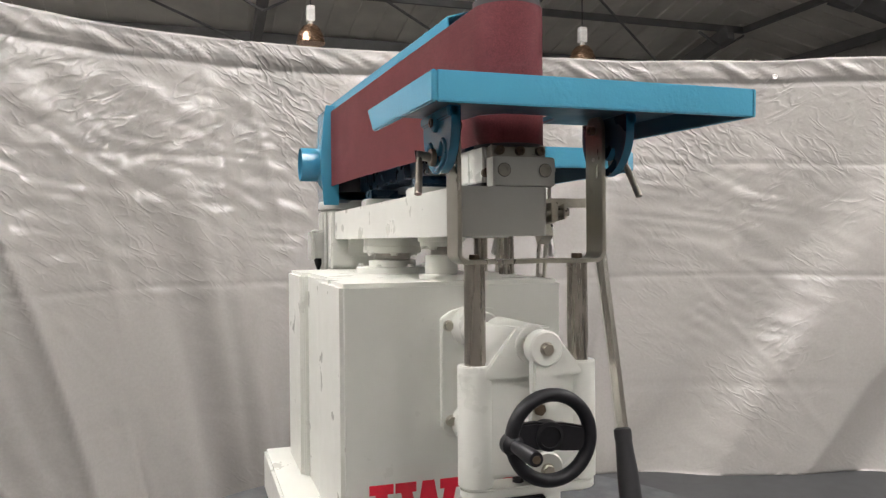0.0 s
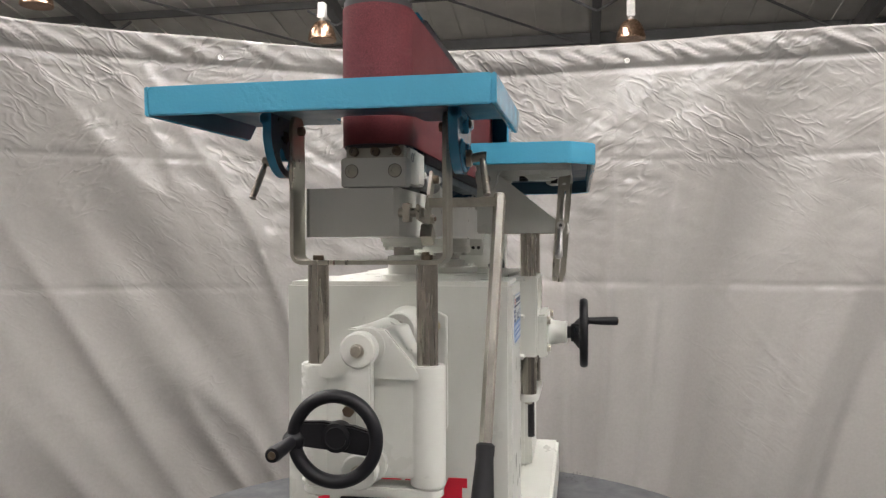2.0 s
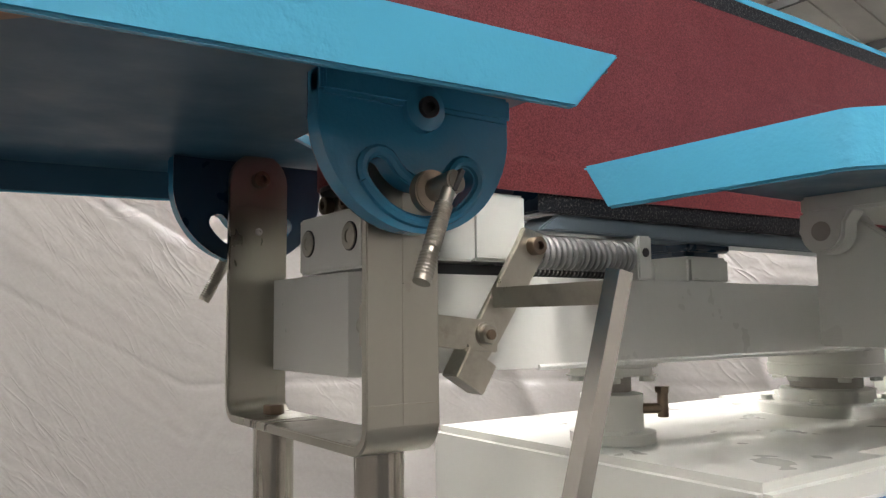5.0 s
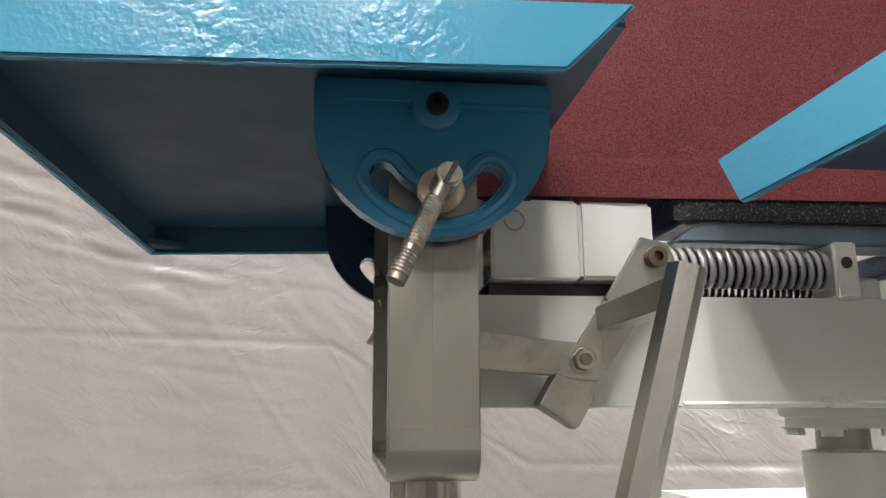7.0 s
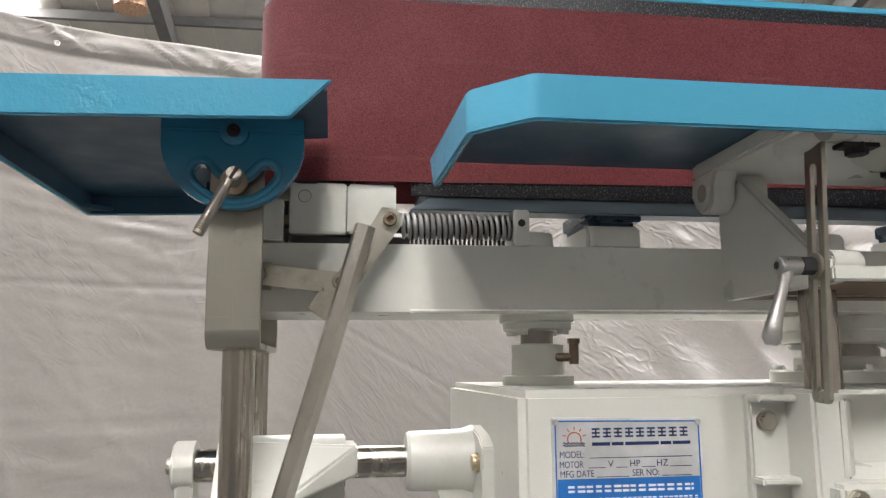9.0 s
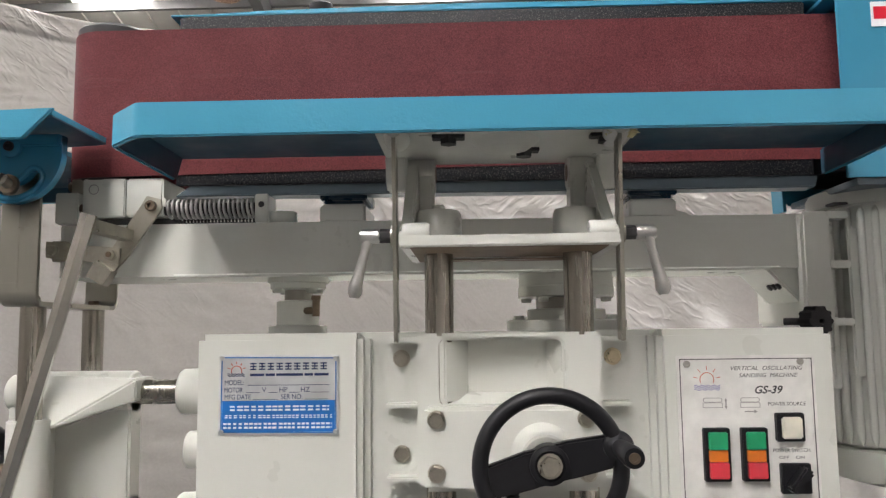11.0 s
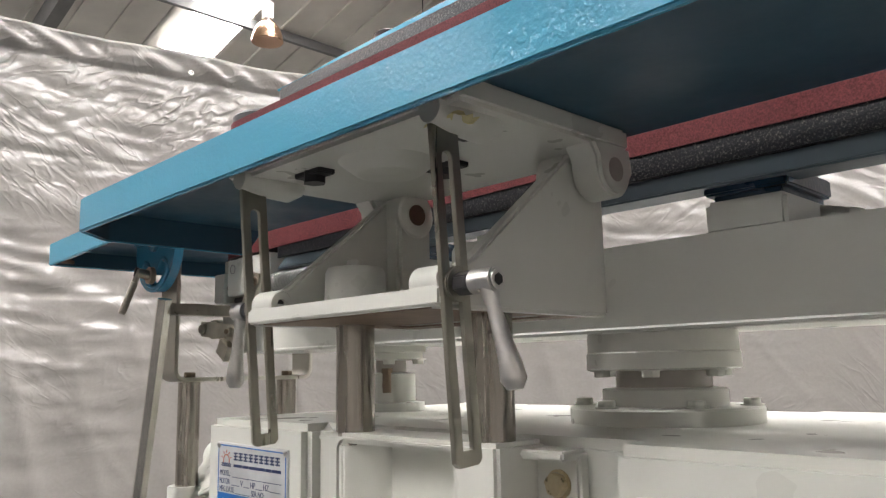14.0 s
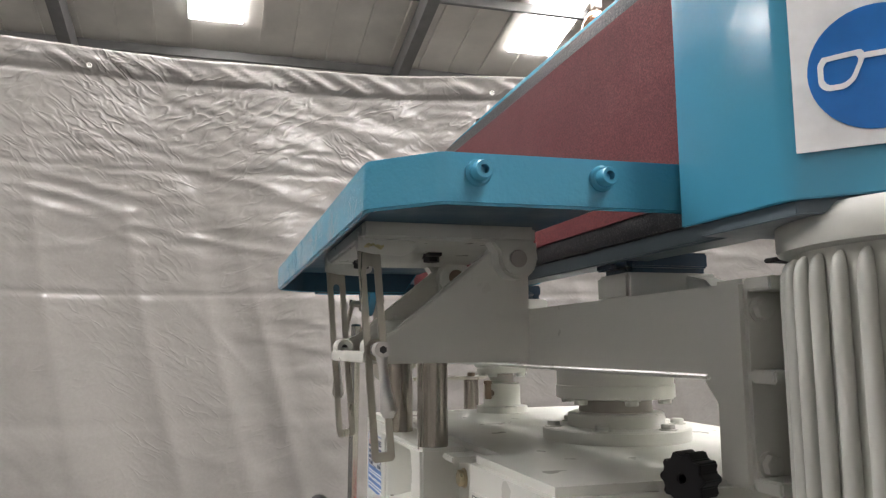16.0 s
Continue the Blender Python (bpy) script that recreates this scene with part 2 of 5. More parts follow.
def rod(p, q, r, r2=None, seg=28, bev=0.0):
    p, q = Vector(p), Vector(q)
    bm = bmesh.new()
    bmesh.ops.create_cone(bm, cap_ends=True, segments=seg, radius1=r, radius2=r if r2 is None else r2, depth=(q - p).length)
    m = Matrix.Translation((p + q) / 2) @ (q - p).to_track_quat("Z", "Y").to_matrix().to_4x4()
    bmesh.ops.transform(bm, matrix=m, verts=bm.verts)
    return soften(bm, bev)


def lathe(p, way, profile, seg=40):
    """A turned solid: profile rows of (radius, height) along way from p."""
    m = Matrix.Translation(p) @ Vector(way).to_track_quat("Z", "Y").to_matrix().to_4x4()
    bm = bmesh.new()
    rings = [[bm.verts.new(m @ Vector((r * math.cos(2 * math.pi * k / seg), r * math.sin(2 * math.pi * k / seg), h))) for k in range(seg)] for r, h in profile]
    for a, b in zip(rings, rings[1:]):
        for k in range(seg):
            bm.faces.new((a[k], a[(k + 1) % seg], b[(k + 1) % seg], b[k]))
    bm.faces.new(rings[0][::-1])
    bm.faces.new(rings[-1])
    bmesh.ops.recalc_face_normals(bm, faces=bm.faces)
    return bm


def put(axis, u, v, w):
    return {"x": (w, u, v), "y": (u, w, v), "z": (u, v, w)}[axis]


def slab(axis, loop, a, b, holes=(), bev=0.0015):
    """A plate: the outline (and holes) across the other two axes, from a to b along this one."""
    bm = bmesh.new()
    for ring in (loop, *holes):
        vs = [bm.verts.new(put(axis, u, v, a)) for u, v in ring]
        for i in range(len(vs)):
            bm.edges.new((vs[i - 1], vs[i]))
    if holes:
        bmesh.ops.triangle_fill(bm, use_beauty=True, use_dissolve=False, edges=bm.edges[:])
    else:
        bm.faces.new(bm.verts[:])
    got = bmesh.ops.extrude_face_region(bm, geom=bm.faces[:])
    step = Vector(put(axis, 0, 0, b - a))
    bmesh.ops.translate(bm, vec=step, verts=[g for g in got["geom"] if isinstance(g, bmesh.types.BMVert)])
    bmesh.ops.recalc_face_normals(bm, faces=bm.faces)
    return soften(bm, bev)


def arc(cx, cy, r, a0, a1, n=12):
    return [(cx + r * math.cos(radians(a0 + (a1 - a0) * i / n)), cy + r * math.sin(radians(a0 + (a1 - a0) * i / n))) for i in range(n + 1)]


def stadium(c0, c1, r, n=10):
    """A long round-ended outline from c0 to c1."""
    a = math.degrees(math.atan2(c1[1] - c0[1], c1[0] - c0[0]))
    return arc(*c1, r, a - 90, a + 90, n) + arc(*c0, r, a + 90, a + 270, n)


def torus(c, axis, big, small, n=64, k=14):
    m = Matrix.Translation(c) @ Vector(axis).to_track_quat("Z", "Y").to_matrix().to_4x4()
    bm = bmesh.new()
    rings = []
    for i in range(n):
        a = 2 * math.pi * i / n
        rings.append([bm.verts.new(m @ Vector(((big + small * math.cos(2 * math.pi * j / k)) * math.cos(a), (big + small * math.cos(2 * math.pi * j / k)) * math.sin(a), 1.15 * small * math.sin(2 * math.pi * j / k)))) for j in range(k)])
    for i in range(n):
        for j in range(k):
            bm.faces.new((rings[i - 1][j], rings[i][j], rings[i][(j + 1) % k], rings[i - 1][(j + 1) % k]))
    bmesh.ops.recalc_face_normals(bm, faces=bm.faces)
    return bm


def along(points, r, k=10):
    """A round bar through the points, radius r (a number or one per point)."""
    pts = [Vector(p) for p in points]
    rs = r if isinstance(r, (list, tuple)) else [r] * len(pts)
    bm = bmesh.new()
    rings = []
    side = None
    for i, p in enumerate(pts):
        d = (pts[min(i + 1, len(pts) - 1)] - pts[max(i - 1, 0)]).normalized()
        if side is None:
            side = d.orthogonal().normalized()
        side = (side - d * side.dot(d)).normalized()
        up = d.cross(side)
        rings.append([bm.verts.new(p + rs[i] * (math.cos(2 * math.pi * j / k) * side + math.sin(2 * math.pi * j / k) * up)) for j in range(k)])
    for a, b in zip(rings, rings[1:]):
        for j in range(k):
            bm.faces.new((a[j], a[(j + 1) % k], b[(j + 1) % k], b[j]))
    bm.faces.new(rings[0][::-1])
    bm.faces.new(rings[-1])
    bmesh.ops.recalc_face_normals(bm, faces=bm.faces)
    return bm


def merged(*bms):
    out = bmesh.new()
    for b in bms:
        me = bpy.data.meshes.new("piece")
        b.to_mesh(me)
        b.free()
        out.from_mesh(me)
        bpy.data.meshes.remove(me)
    return out


def moved(bm, m):
    bmesh.ops.transform(bm, matrix=m, verts=bm.verts)
    return bm


def mesh_of(name, bm, mat, angle=34):
    me = bpy.data.meshes.new(name)
    bm.to_mesh(me)
    bm.free()
    me.materials.append(mat)
    me.shade_smooth()
    me.set_sharp_from_angle(angle=radians(angle))
    return me


def part(name, bm, mat, parent, label=""):
    ob = new(name, bm if isinstance(bm, bpy.types.Mesh) else mesh_of(name, bm, mat))
    ob.parent = parent
    return tagged(ob, label)


def hex_mesh(name, r, h, mat, washer=0.0, socket=False):
    """A screw head with its seat at the origin, standing up along z."""
    if socket:
        head = lathe((0, 0, 0), (0, 0, 1), [(r, 0), (r, h * 0.92), (r * 0.92, h), (r * 0.5, h), (r * 0.48, h * 0.4)], 24)
    else:
        head = soften(moved(rod((0, 0, 0.0), (0, 0, h), r, seg=6), Matrix.Rotation(0.3, 4, "Z")), r * 0.1, 1)
    if washer:
        head = merged(head, rod((0, 0, 0), (0, 0, h * 0.22), washer, seg=24))
    return mesh_of(name, head, mat)


def screw(parent, mesh, p, way, name="bolt", label=""):
    ob = new(name, mesh)
    ob.parent = parent
    ob.matrix_basis = Matrix.Translation(p) @ Vector(way).to_track_quat("Z", "Y").to_matrix().to_4x4()
    return tagged(ob, label)


def letters(name, text, p, size, mat, parent, way="front", slant=0.0, bold=0.0, width=None, label=""):
    """Flat raised lettering, centred on p, on a face that looks to -y."""
    cu = bpy.data.curves.new(name, "FONT")
    cu.body, cu.size, cu.align_x, cu.align_y = text, size, "CENTER", "CENTER"
    cu.shear, cu.offset, cu.extrude = slant, bold, 0.0002
    tmp = new(name + "_curve", cu)
    bpy.context.view_layer.update()
    me = bpy.data.meshes.new_from_object(tmp.evaluated_get(bpy.context.evaluated_depsgraph_get()))
    bpy.data.objects.remove(tmp)
    xs = [v.co.x for v in me.vertices]
    k = width / (max(xs) - min(xs)) if width else 1.0
    me.transform(Matrix.Translation(p) @ Matrix.Rotation(radians(90), 4, "X") @ Matrix.Diagonal((k, 1, 1, 1)))
    me.materials.clear()
    me.materials.append(mat)
    ob = new(name, me)
    ob.parent = parent
    return tagged(ob, label)


def front_bar(x0, x1, z0, z1, y, t=0.0006):
    return block(x0, x1, y - t, y, z0, z1, 0)


def thing(name, label, category, p=(0, 0, 0), kind="", group=""):
    ob = new(name)
    ob.location = p
    return tagged(ob, label, category, group, kind)


# ---- hall: floor, walls, roof ----
CX, CY, HALF, EAVE, SLOPE, FLOOR_Z = 1.0, 0.5, 13.0, 4.9, 0.21, -0.70


def roof_z(u):
    return EAVE + (HALF - u) * SLOPE


def bar(verts, faces, a, b, wide, deep, up=(0, 0, 1)):
    """A square bar from a to b, hung under its line, added to the lists."""
    a, b, up = Vector(a), Vector(b), Vector(up)
    s = (b - a).cross(up).normalized() * wide / 2
    d = s.cross(b - a).normalized() * deep
    if d.z > 0:
        d = -d
    n = len(verts)
    verts += [a - s, a + s, a + s + d, a - s + d, b - s, b + s, b + s + d, b - s + d]
    faces += [[n + i for i in f] for f in ((0, 1, 2, 3), (7, 6, 5, 4), (0, 4, 5, 1), (1, 5, 6, 2), (2, 6, 7, 3), (3, 7, 4, 0))]


def from_lists(name, verts, faces, mat, smooth=False):
    me = bpy.data.meshes.new(name)
    me.from_pydata([tuple(v) for v in verts], [], faces)
    me.materials.append(mat)
    if smooth:
        me.shade_smooth()
    me.update()
    return new(name, me)


def side(k, u, w, z):
    c, s = ((1, 0), (0, 1), (-1, 0), (0, -1))[k]
    return Vector((CX + c * u - s * w, CY + s * u + c * w, z))


ground = part("floor", block(CX - HALF - 1, CX + HALF + 1, CY - HALF - 1, CY + HALF + 1, FLOOR_Z - 0.2, FLOOR_Z, 0), FLOOR, None)
tagged(ground, "smooth light grey concrete workshop floor", "floor", kind="structure")

# Only its middle comes into view; the wide spread is added against bounced light.
inner = part("pavement", lathe((0.1, -3.2, FLOOR_Z), (0, 0, 1), [(7.0, 0), (7.0, 0.004)], 72), MAT, None)
tagged(inner, "dark grey floor round the turntable, spread wide to cut bounced light", "floor", kind="structure")

for k, compass in enumerate(("east", "north", "west", "south")):
    v, f = [], []
    bar(v, f, side(k, HALF + 0.1, -HALF - 0.2, EAVE), side(k, HALF + 0.1, HALF + 0.2, EAVE), 0.2, EAVE - FLOOR_Z)
    for i in range(66):
        w = -HALF + 0.2 + i * 0.39
        bar(v, f, side(k, HALF - 0.02, w, EAVE), side(k, HALF - 0.02, w, FLOOR_Z), 0.12, 0.04, side(k, 1, 0, 0) - side(k, 0, 0, 0))
    tagged(from_lists("wall_" + compass, v, f, CLAD), "dim grey ribbed metal cladding wall of the hall", "wall", kind="structure")

verts, faces = [], []
for k in range(4):
    n = len(verts)
    verts += [side(k, HALF + 0.2, -HALF - 0.2, roof_z(HALF + 0.2)), side(k, HALF + 0.2, HALF + 0.2, roof_z(HALF + 0.2)), side(k, 0, 0, roof_z(0))]
    verts += [p + Vector((0, 0, 0.08)) for p in verts[n:n + 3]]
    faces += [[n, n + 1, n + 2], [n + 5, n + 4, n + 3]]
    for i in range(53):
        w = -HALF + i * 0.5
        if abs(w) < HALF - 0.3:
            bar(verts, faces, side(k, HALF, w, roof_z(HALF) + 0.01), side(k, abs(w) + 0.05, w, roof_z(abs(w) + 0.05) + 0.01), 0.05, 0.045)
tagged(from_lists("ceiling", verts, faces, ROOF), "pale ribbed metal roof sheeting of the hall", "roof", kind="structure")

steel = thing("trim", "grey painted steel roof girders and purlins", "roof girder", kind="structure")
for k in range(4):
    for u in (12.9, 11.1, 9.2, 7.3, 5.4, 3.5):
        v, f = [], []
        bar(v, f, side(k, u, -u, roof_z(u) - 0.045), side(k, u, u, roof_z(u) - 0.045), 0.07, 0.2 if u > 12 else 0.13)
        ob = from_lists("purlin", v, f, GIRDER)
        ob.parent = steel
    for w in (-10.55, -5.85, -1.15, 3.55, 8.25) if k != 2 else (-10.9, -6.2, -1.6, 3.1, 7.8):
        v, f = [], []
        z0 = roof_z(HALF) - 0.17
        bar(v, f, side(k, HALF, w, z0), side(k, abs(w) + 0.3, w, roof_z(abs(w) + 0.3) - 0.17), 0.16, 0.3)
        bar(v, f, side(k, 12.75, w, FLOOR_Z), side(k, 12.75, w, z0 + 0.1), 0.2, 0.3, side(k, 1, 0, 0) - side(k, 0, 0, 0))
        bar(v, f, side(k, 11.1, w - 0.55, roof_z(11.1) - 0.2), side(k, 11.1, w, roof_z(11.1) - 0.5), 0.04, 0.04)
        bar(v, f, side(k, 11.1, w + 0.55, roof_z(11.1) - 0.2), side(k, 11.1, w, roof_z(11.1) - 0.5), 0.04, 0.04)
        ob = from_lists("rafter", v, f, GIRDER)
        ob.parent = steel
        v, f = [], []
        bar(v, f, side(k, 12.8, w + 0.2, roof_z(12.8) - 0.3), side(k, 9.2, w + 4.5, roof_z(9.2) - 0.3), 0.035, 0.035)
        if abs(w + 4.5) < 9 and k == 0:
            ob = from_lists("brace", v, f, GIRDER)
            ob.parent = steel

# North and west sides show skylights; unseen east and south strips are added for light.
STRIPS = ((1.15, 5.85), (-8.2, -3.6, 1.15, 5.85), (-8.2, -3.6, 1.15, 5.85), (-8.2, -3.6, -1.3))
for k in range(4):
    for w in STRIPS[k]:
        lo, hi = (7.6, 9.3, 10.35, 8.6)[k], max(abs(w) + 1.0, 1.6)
        half = 0.36 if k == 2 else 0.5
        v = [side(k, lo, w - half, roof_z(lo) - 0.05), side(k, lo, w + half, roof_z(lo) - 0.05), side(k, hi, w + half, roof_z(hi) - 0.05), side(k, hi, w - half, roof_z(hi) - 0.05)]
        v += [p + Vector((0, 0, 0.02)) for p in v]
        f = [[3, 2, 1, 0], [4, 5, 6, 7], [0, 1, 5, 4], [1, 2, 6, 5], [2, 3, 7, 6], [3, 0, 4, 7]]
        tagged(from_lists("window_skylight", v, f, SKYLIGHT), "bright translucent roof skylight strip; east and south ones are added", "skylight", "skylights", "structure")


# ---- hanging lamps ----
def hanging_lamp(p, up):
    lamp = thing("pendant_lamp", "copper-tinted bell-shaped high bay lamp hanging from the roof", "lamp", p, group="high bay lamps")
    part("reflector", lathe((0, 0, 0), (0, 0, 1), [(0.19, 0), (0.2, 0.01), (0.185, 0.1), (0.15, 0.19), (0.1, 0.25), (0.06, 0.27), (0.055, 0.265), (0.13, 0.19), (0.17, 0.1), (0.18, 0.012)], 32), COPPER, lamp, "copper-tinted metal reflector")
    part("bulb", lathe((0, 0, 0.03), (0, 0, 1), [(0.02, 0), (0.05, 0.03), (0.055, 0.09), (0.03, 0.16)], 20), BULB, lamp, "glowing bulb")
    part("gear_box", block(-0.055, 0.055, -0.055, 0.055, 0.31, 0.53, 0.008), PANEL, lamp, "pale control box")
    part("neck", rod((0, 0, 0.26), (0, 0, 0.32), 0.035), PANEL, lamp)
    part("cable", rod((0, 0, 0.53), (0, 0, up), 0.008, seg=8), DARK, lamp)
    return lamp


for x, y, z in ((7.0, 6.3, 3.75), (8.8, 3.2, 3.62), (9.3, -1.05, 3.55), (8.4, -4.8, 3.3), (-7.1, 4.1, 4.85), (-2.6, 7.95, 4.9), (-6.6, 6.3, 4.4)):
    u = max(abs(x - CX), abs(y - CY))
    hanging_lamp((x, y, z), roof_z(u) - z)


# ---- vinyl curtain round the platform ----
def smooth_noise(u, v, seed):
    """Value noise on arrays, -1 to 1."""
    iu, iv = np.floor(u), np.floor(v)
    fu, fv = u - iu, v - iv
    fu, fv = fu * fu * (3 - 2 * fu), fv * fv * (3 - 2 * fv)

    def corner(a, b):
        h = np.sin(a * 127.1 + b * 311.7 + seed * 74.7) * 43758.5453
        return h - np.floor(h)

    top = corner(iu, iv) * (1 - fu) + corner(iu + 1, iv) * fu
    low = corner(iu, iv + 1) * (1 - fu) + corner(iu + 1, iv + 1) * fu
    return 2 * (top * (1 - fv) + low * fv) - 1


def plan_curve(ctrl, step):
    pts = []
    c = [np.array(p, float) for p in ctrl]
    for i in range(1, len(c) - 2):
        for s in np.linspace(0, 1, 60, endpoint=False):
            pts.append(0.5 * (2 * c[i] + (c[i + 1] - c[i - 1]) * s + (2 * c[i - 1] - 5 * c[i] + 4 * c[i + 1] - c[i + 2]) * s**2 + (3 * c[i] - c[i - 1] - 3 * c[i + 1] + c[i + 2]) * s**3))
    pts = np.array(pts)
    d = np.r_[0, np.cumsum(np.linalg.norm(np.diff(pts, axis=0), axis=1))]
    s = np.arange(0, d[-1], step)
    return s, np.stack([np.interp(s, d, pts[:, 0]), np.interp(s, d, pts[:, 1])], 1)


RAIL = ((0.4, -7.6), (1.1, -6.1), (1.75, -4.6), (2.4, -3.0), (2.8, -1.6), (2.93, -0.4), (2.8, 0.7), (2.35, 1.65), (1.75, 2.4), (0.9, 3.0), (-0.1, 3.3), (-1.1, 3.2), (-1.95, 2.8), (-2.6, 2.0), (-2.95, 0.8), (-3.05, -0.5), (-2.95, -1.8), (-2.75, -3.2), (-2.5, -4.4))
LOW_TOP, HIGH_TOP = 1.91, 2.5
s, plan = plan_curve(RAIL, 0.018)
tang = np.gradient(plan, axis=0)
tang /= np.linalg.norm(tang, axis=1)[:, None]
inward = np.stack([-tang[:, 1], tang[:, 0]], 1)
rise = np.interp(s, [10.6, 11.6], [0, 1])
top_z = LOW_TOP + (HIGH_TOP - LOW_TOP) * np.clip(rise, 0, 1)
drop = np.concatenate([np.arange(0, 1.793, 0.015), np.arange(1.81, 3.24, 0.03)])
S, D = np.meshgrid(s, drop, indexing="ij")
warp = 0.5 * smooth_noise(S * 0.5, D * 0.5, 3)
pull = np.interp(S, [4.4, 8.0, 9.6, 11.2], [-0.72, 0.72, 0.72, 0.25])
lean = S + pull * D
big = 0.165 * smooth_noise(lean * 2.1 + 0.6 * warp, (D - 0.4 * S) * 0.16, 1) + 0.110 * smooth_noise(lean * 1.0 + warp, D * 0.2, 2) + 0.016 * smooth_noise(lean * 5.2 + warp, D * 0.6, 4)
crest = np.clip(1 - np.abs(smooth_noise(lean * 1.55 + 0.4 * warp, (D - 0.4 * S) * 0.22, 21)) / 0.55, 0, 1) ** 1.6
crest = crest + 0.6 * np.clip(1 - np.abs(smooth_noise(lean * 2.7 + 0.5 * warp, (D + 0.3 * S) * 0.3, 23)) / 0.5, 0, 1) ** 1.5
big = big + 0.13 * np.interp(S, [4.6, 6.2], [0.25, 1.0]) * crest * np.clip(0.55 + 0.9 * smooth_noise(S * 0.6, D * 0.9, 22), 0, 1)
big = big * np.clip(0.06 + D * 0.85, 0, 1) * np.interp(S, [4.2, 6.0, 9.0, 11.0], [0.4, 1.0, 1.0, 0.38])
patch = np.clip(0.5 + 1.0 * smooth_noise(S * 0.8, D * 1.0, 5), 0.12, 1) * np.clip(1.4 - D * 0.62, 0.2, 1)
chev = np.abs(smooth_noise((S * 0.55 + D) * 10.5 + 1.5 * warp, (S - 0.8 * D) * 2.0, 6)) + 0.6 * np.abs(smooth_noise((-S * 0.5 + D) * 13.0, (S + 0.7 * D) * 2.6, 7)) + 0.8 * np.abs(smooth_noise((S * 0.12 + D) * 17.0 + 2 * warp, S * 2.6, 11))
fine = 0.012 * patch * chev
west = np.interp(S, [10.8, 12.2], [0, 1])
swell = np.clip(0.55 + 0.8 * smooth_noise(S * 0.7, D * 1.3, 14), 0.15, 1) * np.clip(D * 3 - 0.3, 0, 1)
ripple = 1 - np.abs(smooth_noise((S * 0.16 + D) * 13.0 + 2.2 * warp, S * 2.1 + D, 15)) + 0.5 * np.abs(smooth_noise((S * -0.1 + D) * 23.0, S * 4.1, 16))
fine = fine + 0.014 * west * swell * ripple
slant_a = smooth_noise((S - 0.9 * D) * 1.5 + 0.25 * warp, (S + D) * 0.12, 12)
slant_b = smooth_noise((S + 0.85 * D) * 1.3 + 0.25 * warp, (S - D) * 0.12, 13)
fine = fine + 0.004 * (np.exp(-(slant_a / 0.03) ** 2) + np.exp(-(slant_b / 0.03) ** 2)) * np.clip(D - 0.7, 0, 1)
sag = -0.0060 * np.exp(-(((D + 0.36) % 0.70 + 0.01 * np.sin(S * 2.1) - 0.32) / 0.014) ** 2) * (D > 0.3)
band = np.clip(1 - np.abs(D - 0.07) / 0.075, 0, 1)
pucker = 0.042 * band * np.abs(smooth_noise((S + 1.6 * D) * 10.0, D * 3.0, 8)) + 0.012 * np.exp(-((D - 0.005) / 0.02) ** 2)
hem = 0.010 * (D < 0.13) - 0.010 * np.exp(-((D - 0.145) / 0.014) ** 2)
off = big + fine + sag + pucker + hem
Z = np.maximum(top_z[:, None] - D, FLOOR_Z) + 0.012 * smooth_noise(S * 2.3, 0 * S, 9) * np.clip(1 - D * 3, 0, 1)
XY = plan[:, None, :] + inward[:, None, :] * off[:, :, None]
ns, nd = S.shape
allv = np.concatenate([XY, Z[:, :, None]], 2).reshape(-1, 3)
i, j = np.meshgrid(np.arange(ns - 1), np.arange(nd - 1), indexing="ij")
a = (i * nd + j).ravel()
quads = np.stack([a, a + nd, a + nd + 1, a + 1], 1)
me = bpy.data.meshes.new("curtain")
me.from_pydata(allv.tolist(), [], quads.tolist())
sheet = me.uv_layers.new(name="sheet")
order = np.zeros(len(me.loops), dtype=np.int32)
me.loops.foreach_get("vertex_index", order)
sheet.data.foreach_set("uv", np.stack([S.ravel()[order], D.ravel()[order]], 1).ravel())
me.materials.append(VINYL)
me.shade_smooth()
me.update()
curtain = tagged(new("curtain", me), "wrinkled pale grey vinyl curtain hanging round the platform", "curtain")
thick = curtain.modifiers.new("thickness", "SOLIDIFY")
thick.thickness, thick.offset = 0.003, -1

eyelet = mesh_of("eyelet", merged(torus((0, 0, 0), (0, 0, 1), 0.012, 0.0045, 20, 8), rod((0, 0, -0.002), (0, 0, 0.002), 0.009, seg=16)), CHROME)
for at in np.arange(1.1, s[-1], 2.35):
    n = int(at / 0.018)
    jd = int(0.11 / 0.015)
    p = Vector((*XY[n, jd], Z[n, jd])) + Vector((*inward[n], 0)) * 0.008
    screw(curtain, eyelet, p, (*inward[n], 0), "eyelet", "small metal eyelet")

# ---- turntable platform ----
disc = thing("turntable", "round dark grey display turntable with scuffed paint", "platform", (0.2, -0.02, FLOOR_Z))
part("deck", lathe((0, 0, 0.63), (0, 0, 1), [(0.86, 0), (0.875, 0.01), (0.875, 0.063), (0.868, 0.070)], 96), DISC, disc)
part("base", lathe((0, 0, 0), (0, 0, 1), [(0.70, 0), (0.70, 0.63)], 64), DARK, disc)

random.seed(21)
flakes = bmesh.new()
for q in range(34):
    x, y, r, a = random.gauss(0.965, 0.035), random.gauss(-0.355, 0.035), random.uniform(0.002, 0.007), random.uniform(0, 6.28)
    ring = [flakes.verts.new((x - 0.2 + r * math.cos(a + k * 1.2566) * random.uniform(0.4, 1.2), y + 0.02 + 0.55 * r * math.sin(a + k * 1.2566), 0.7006)) for k in range(5)]
    flakes.faces.new(ring)
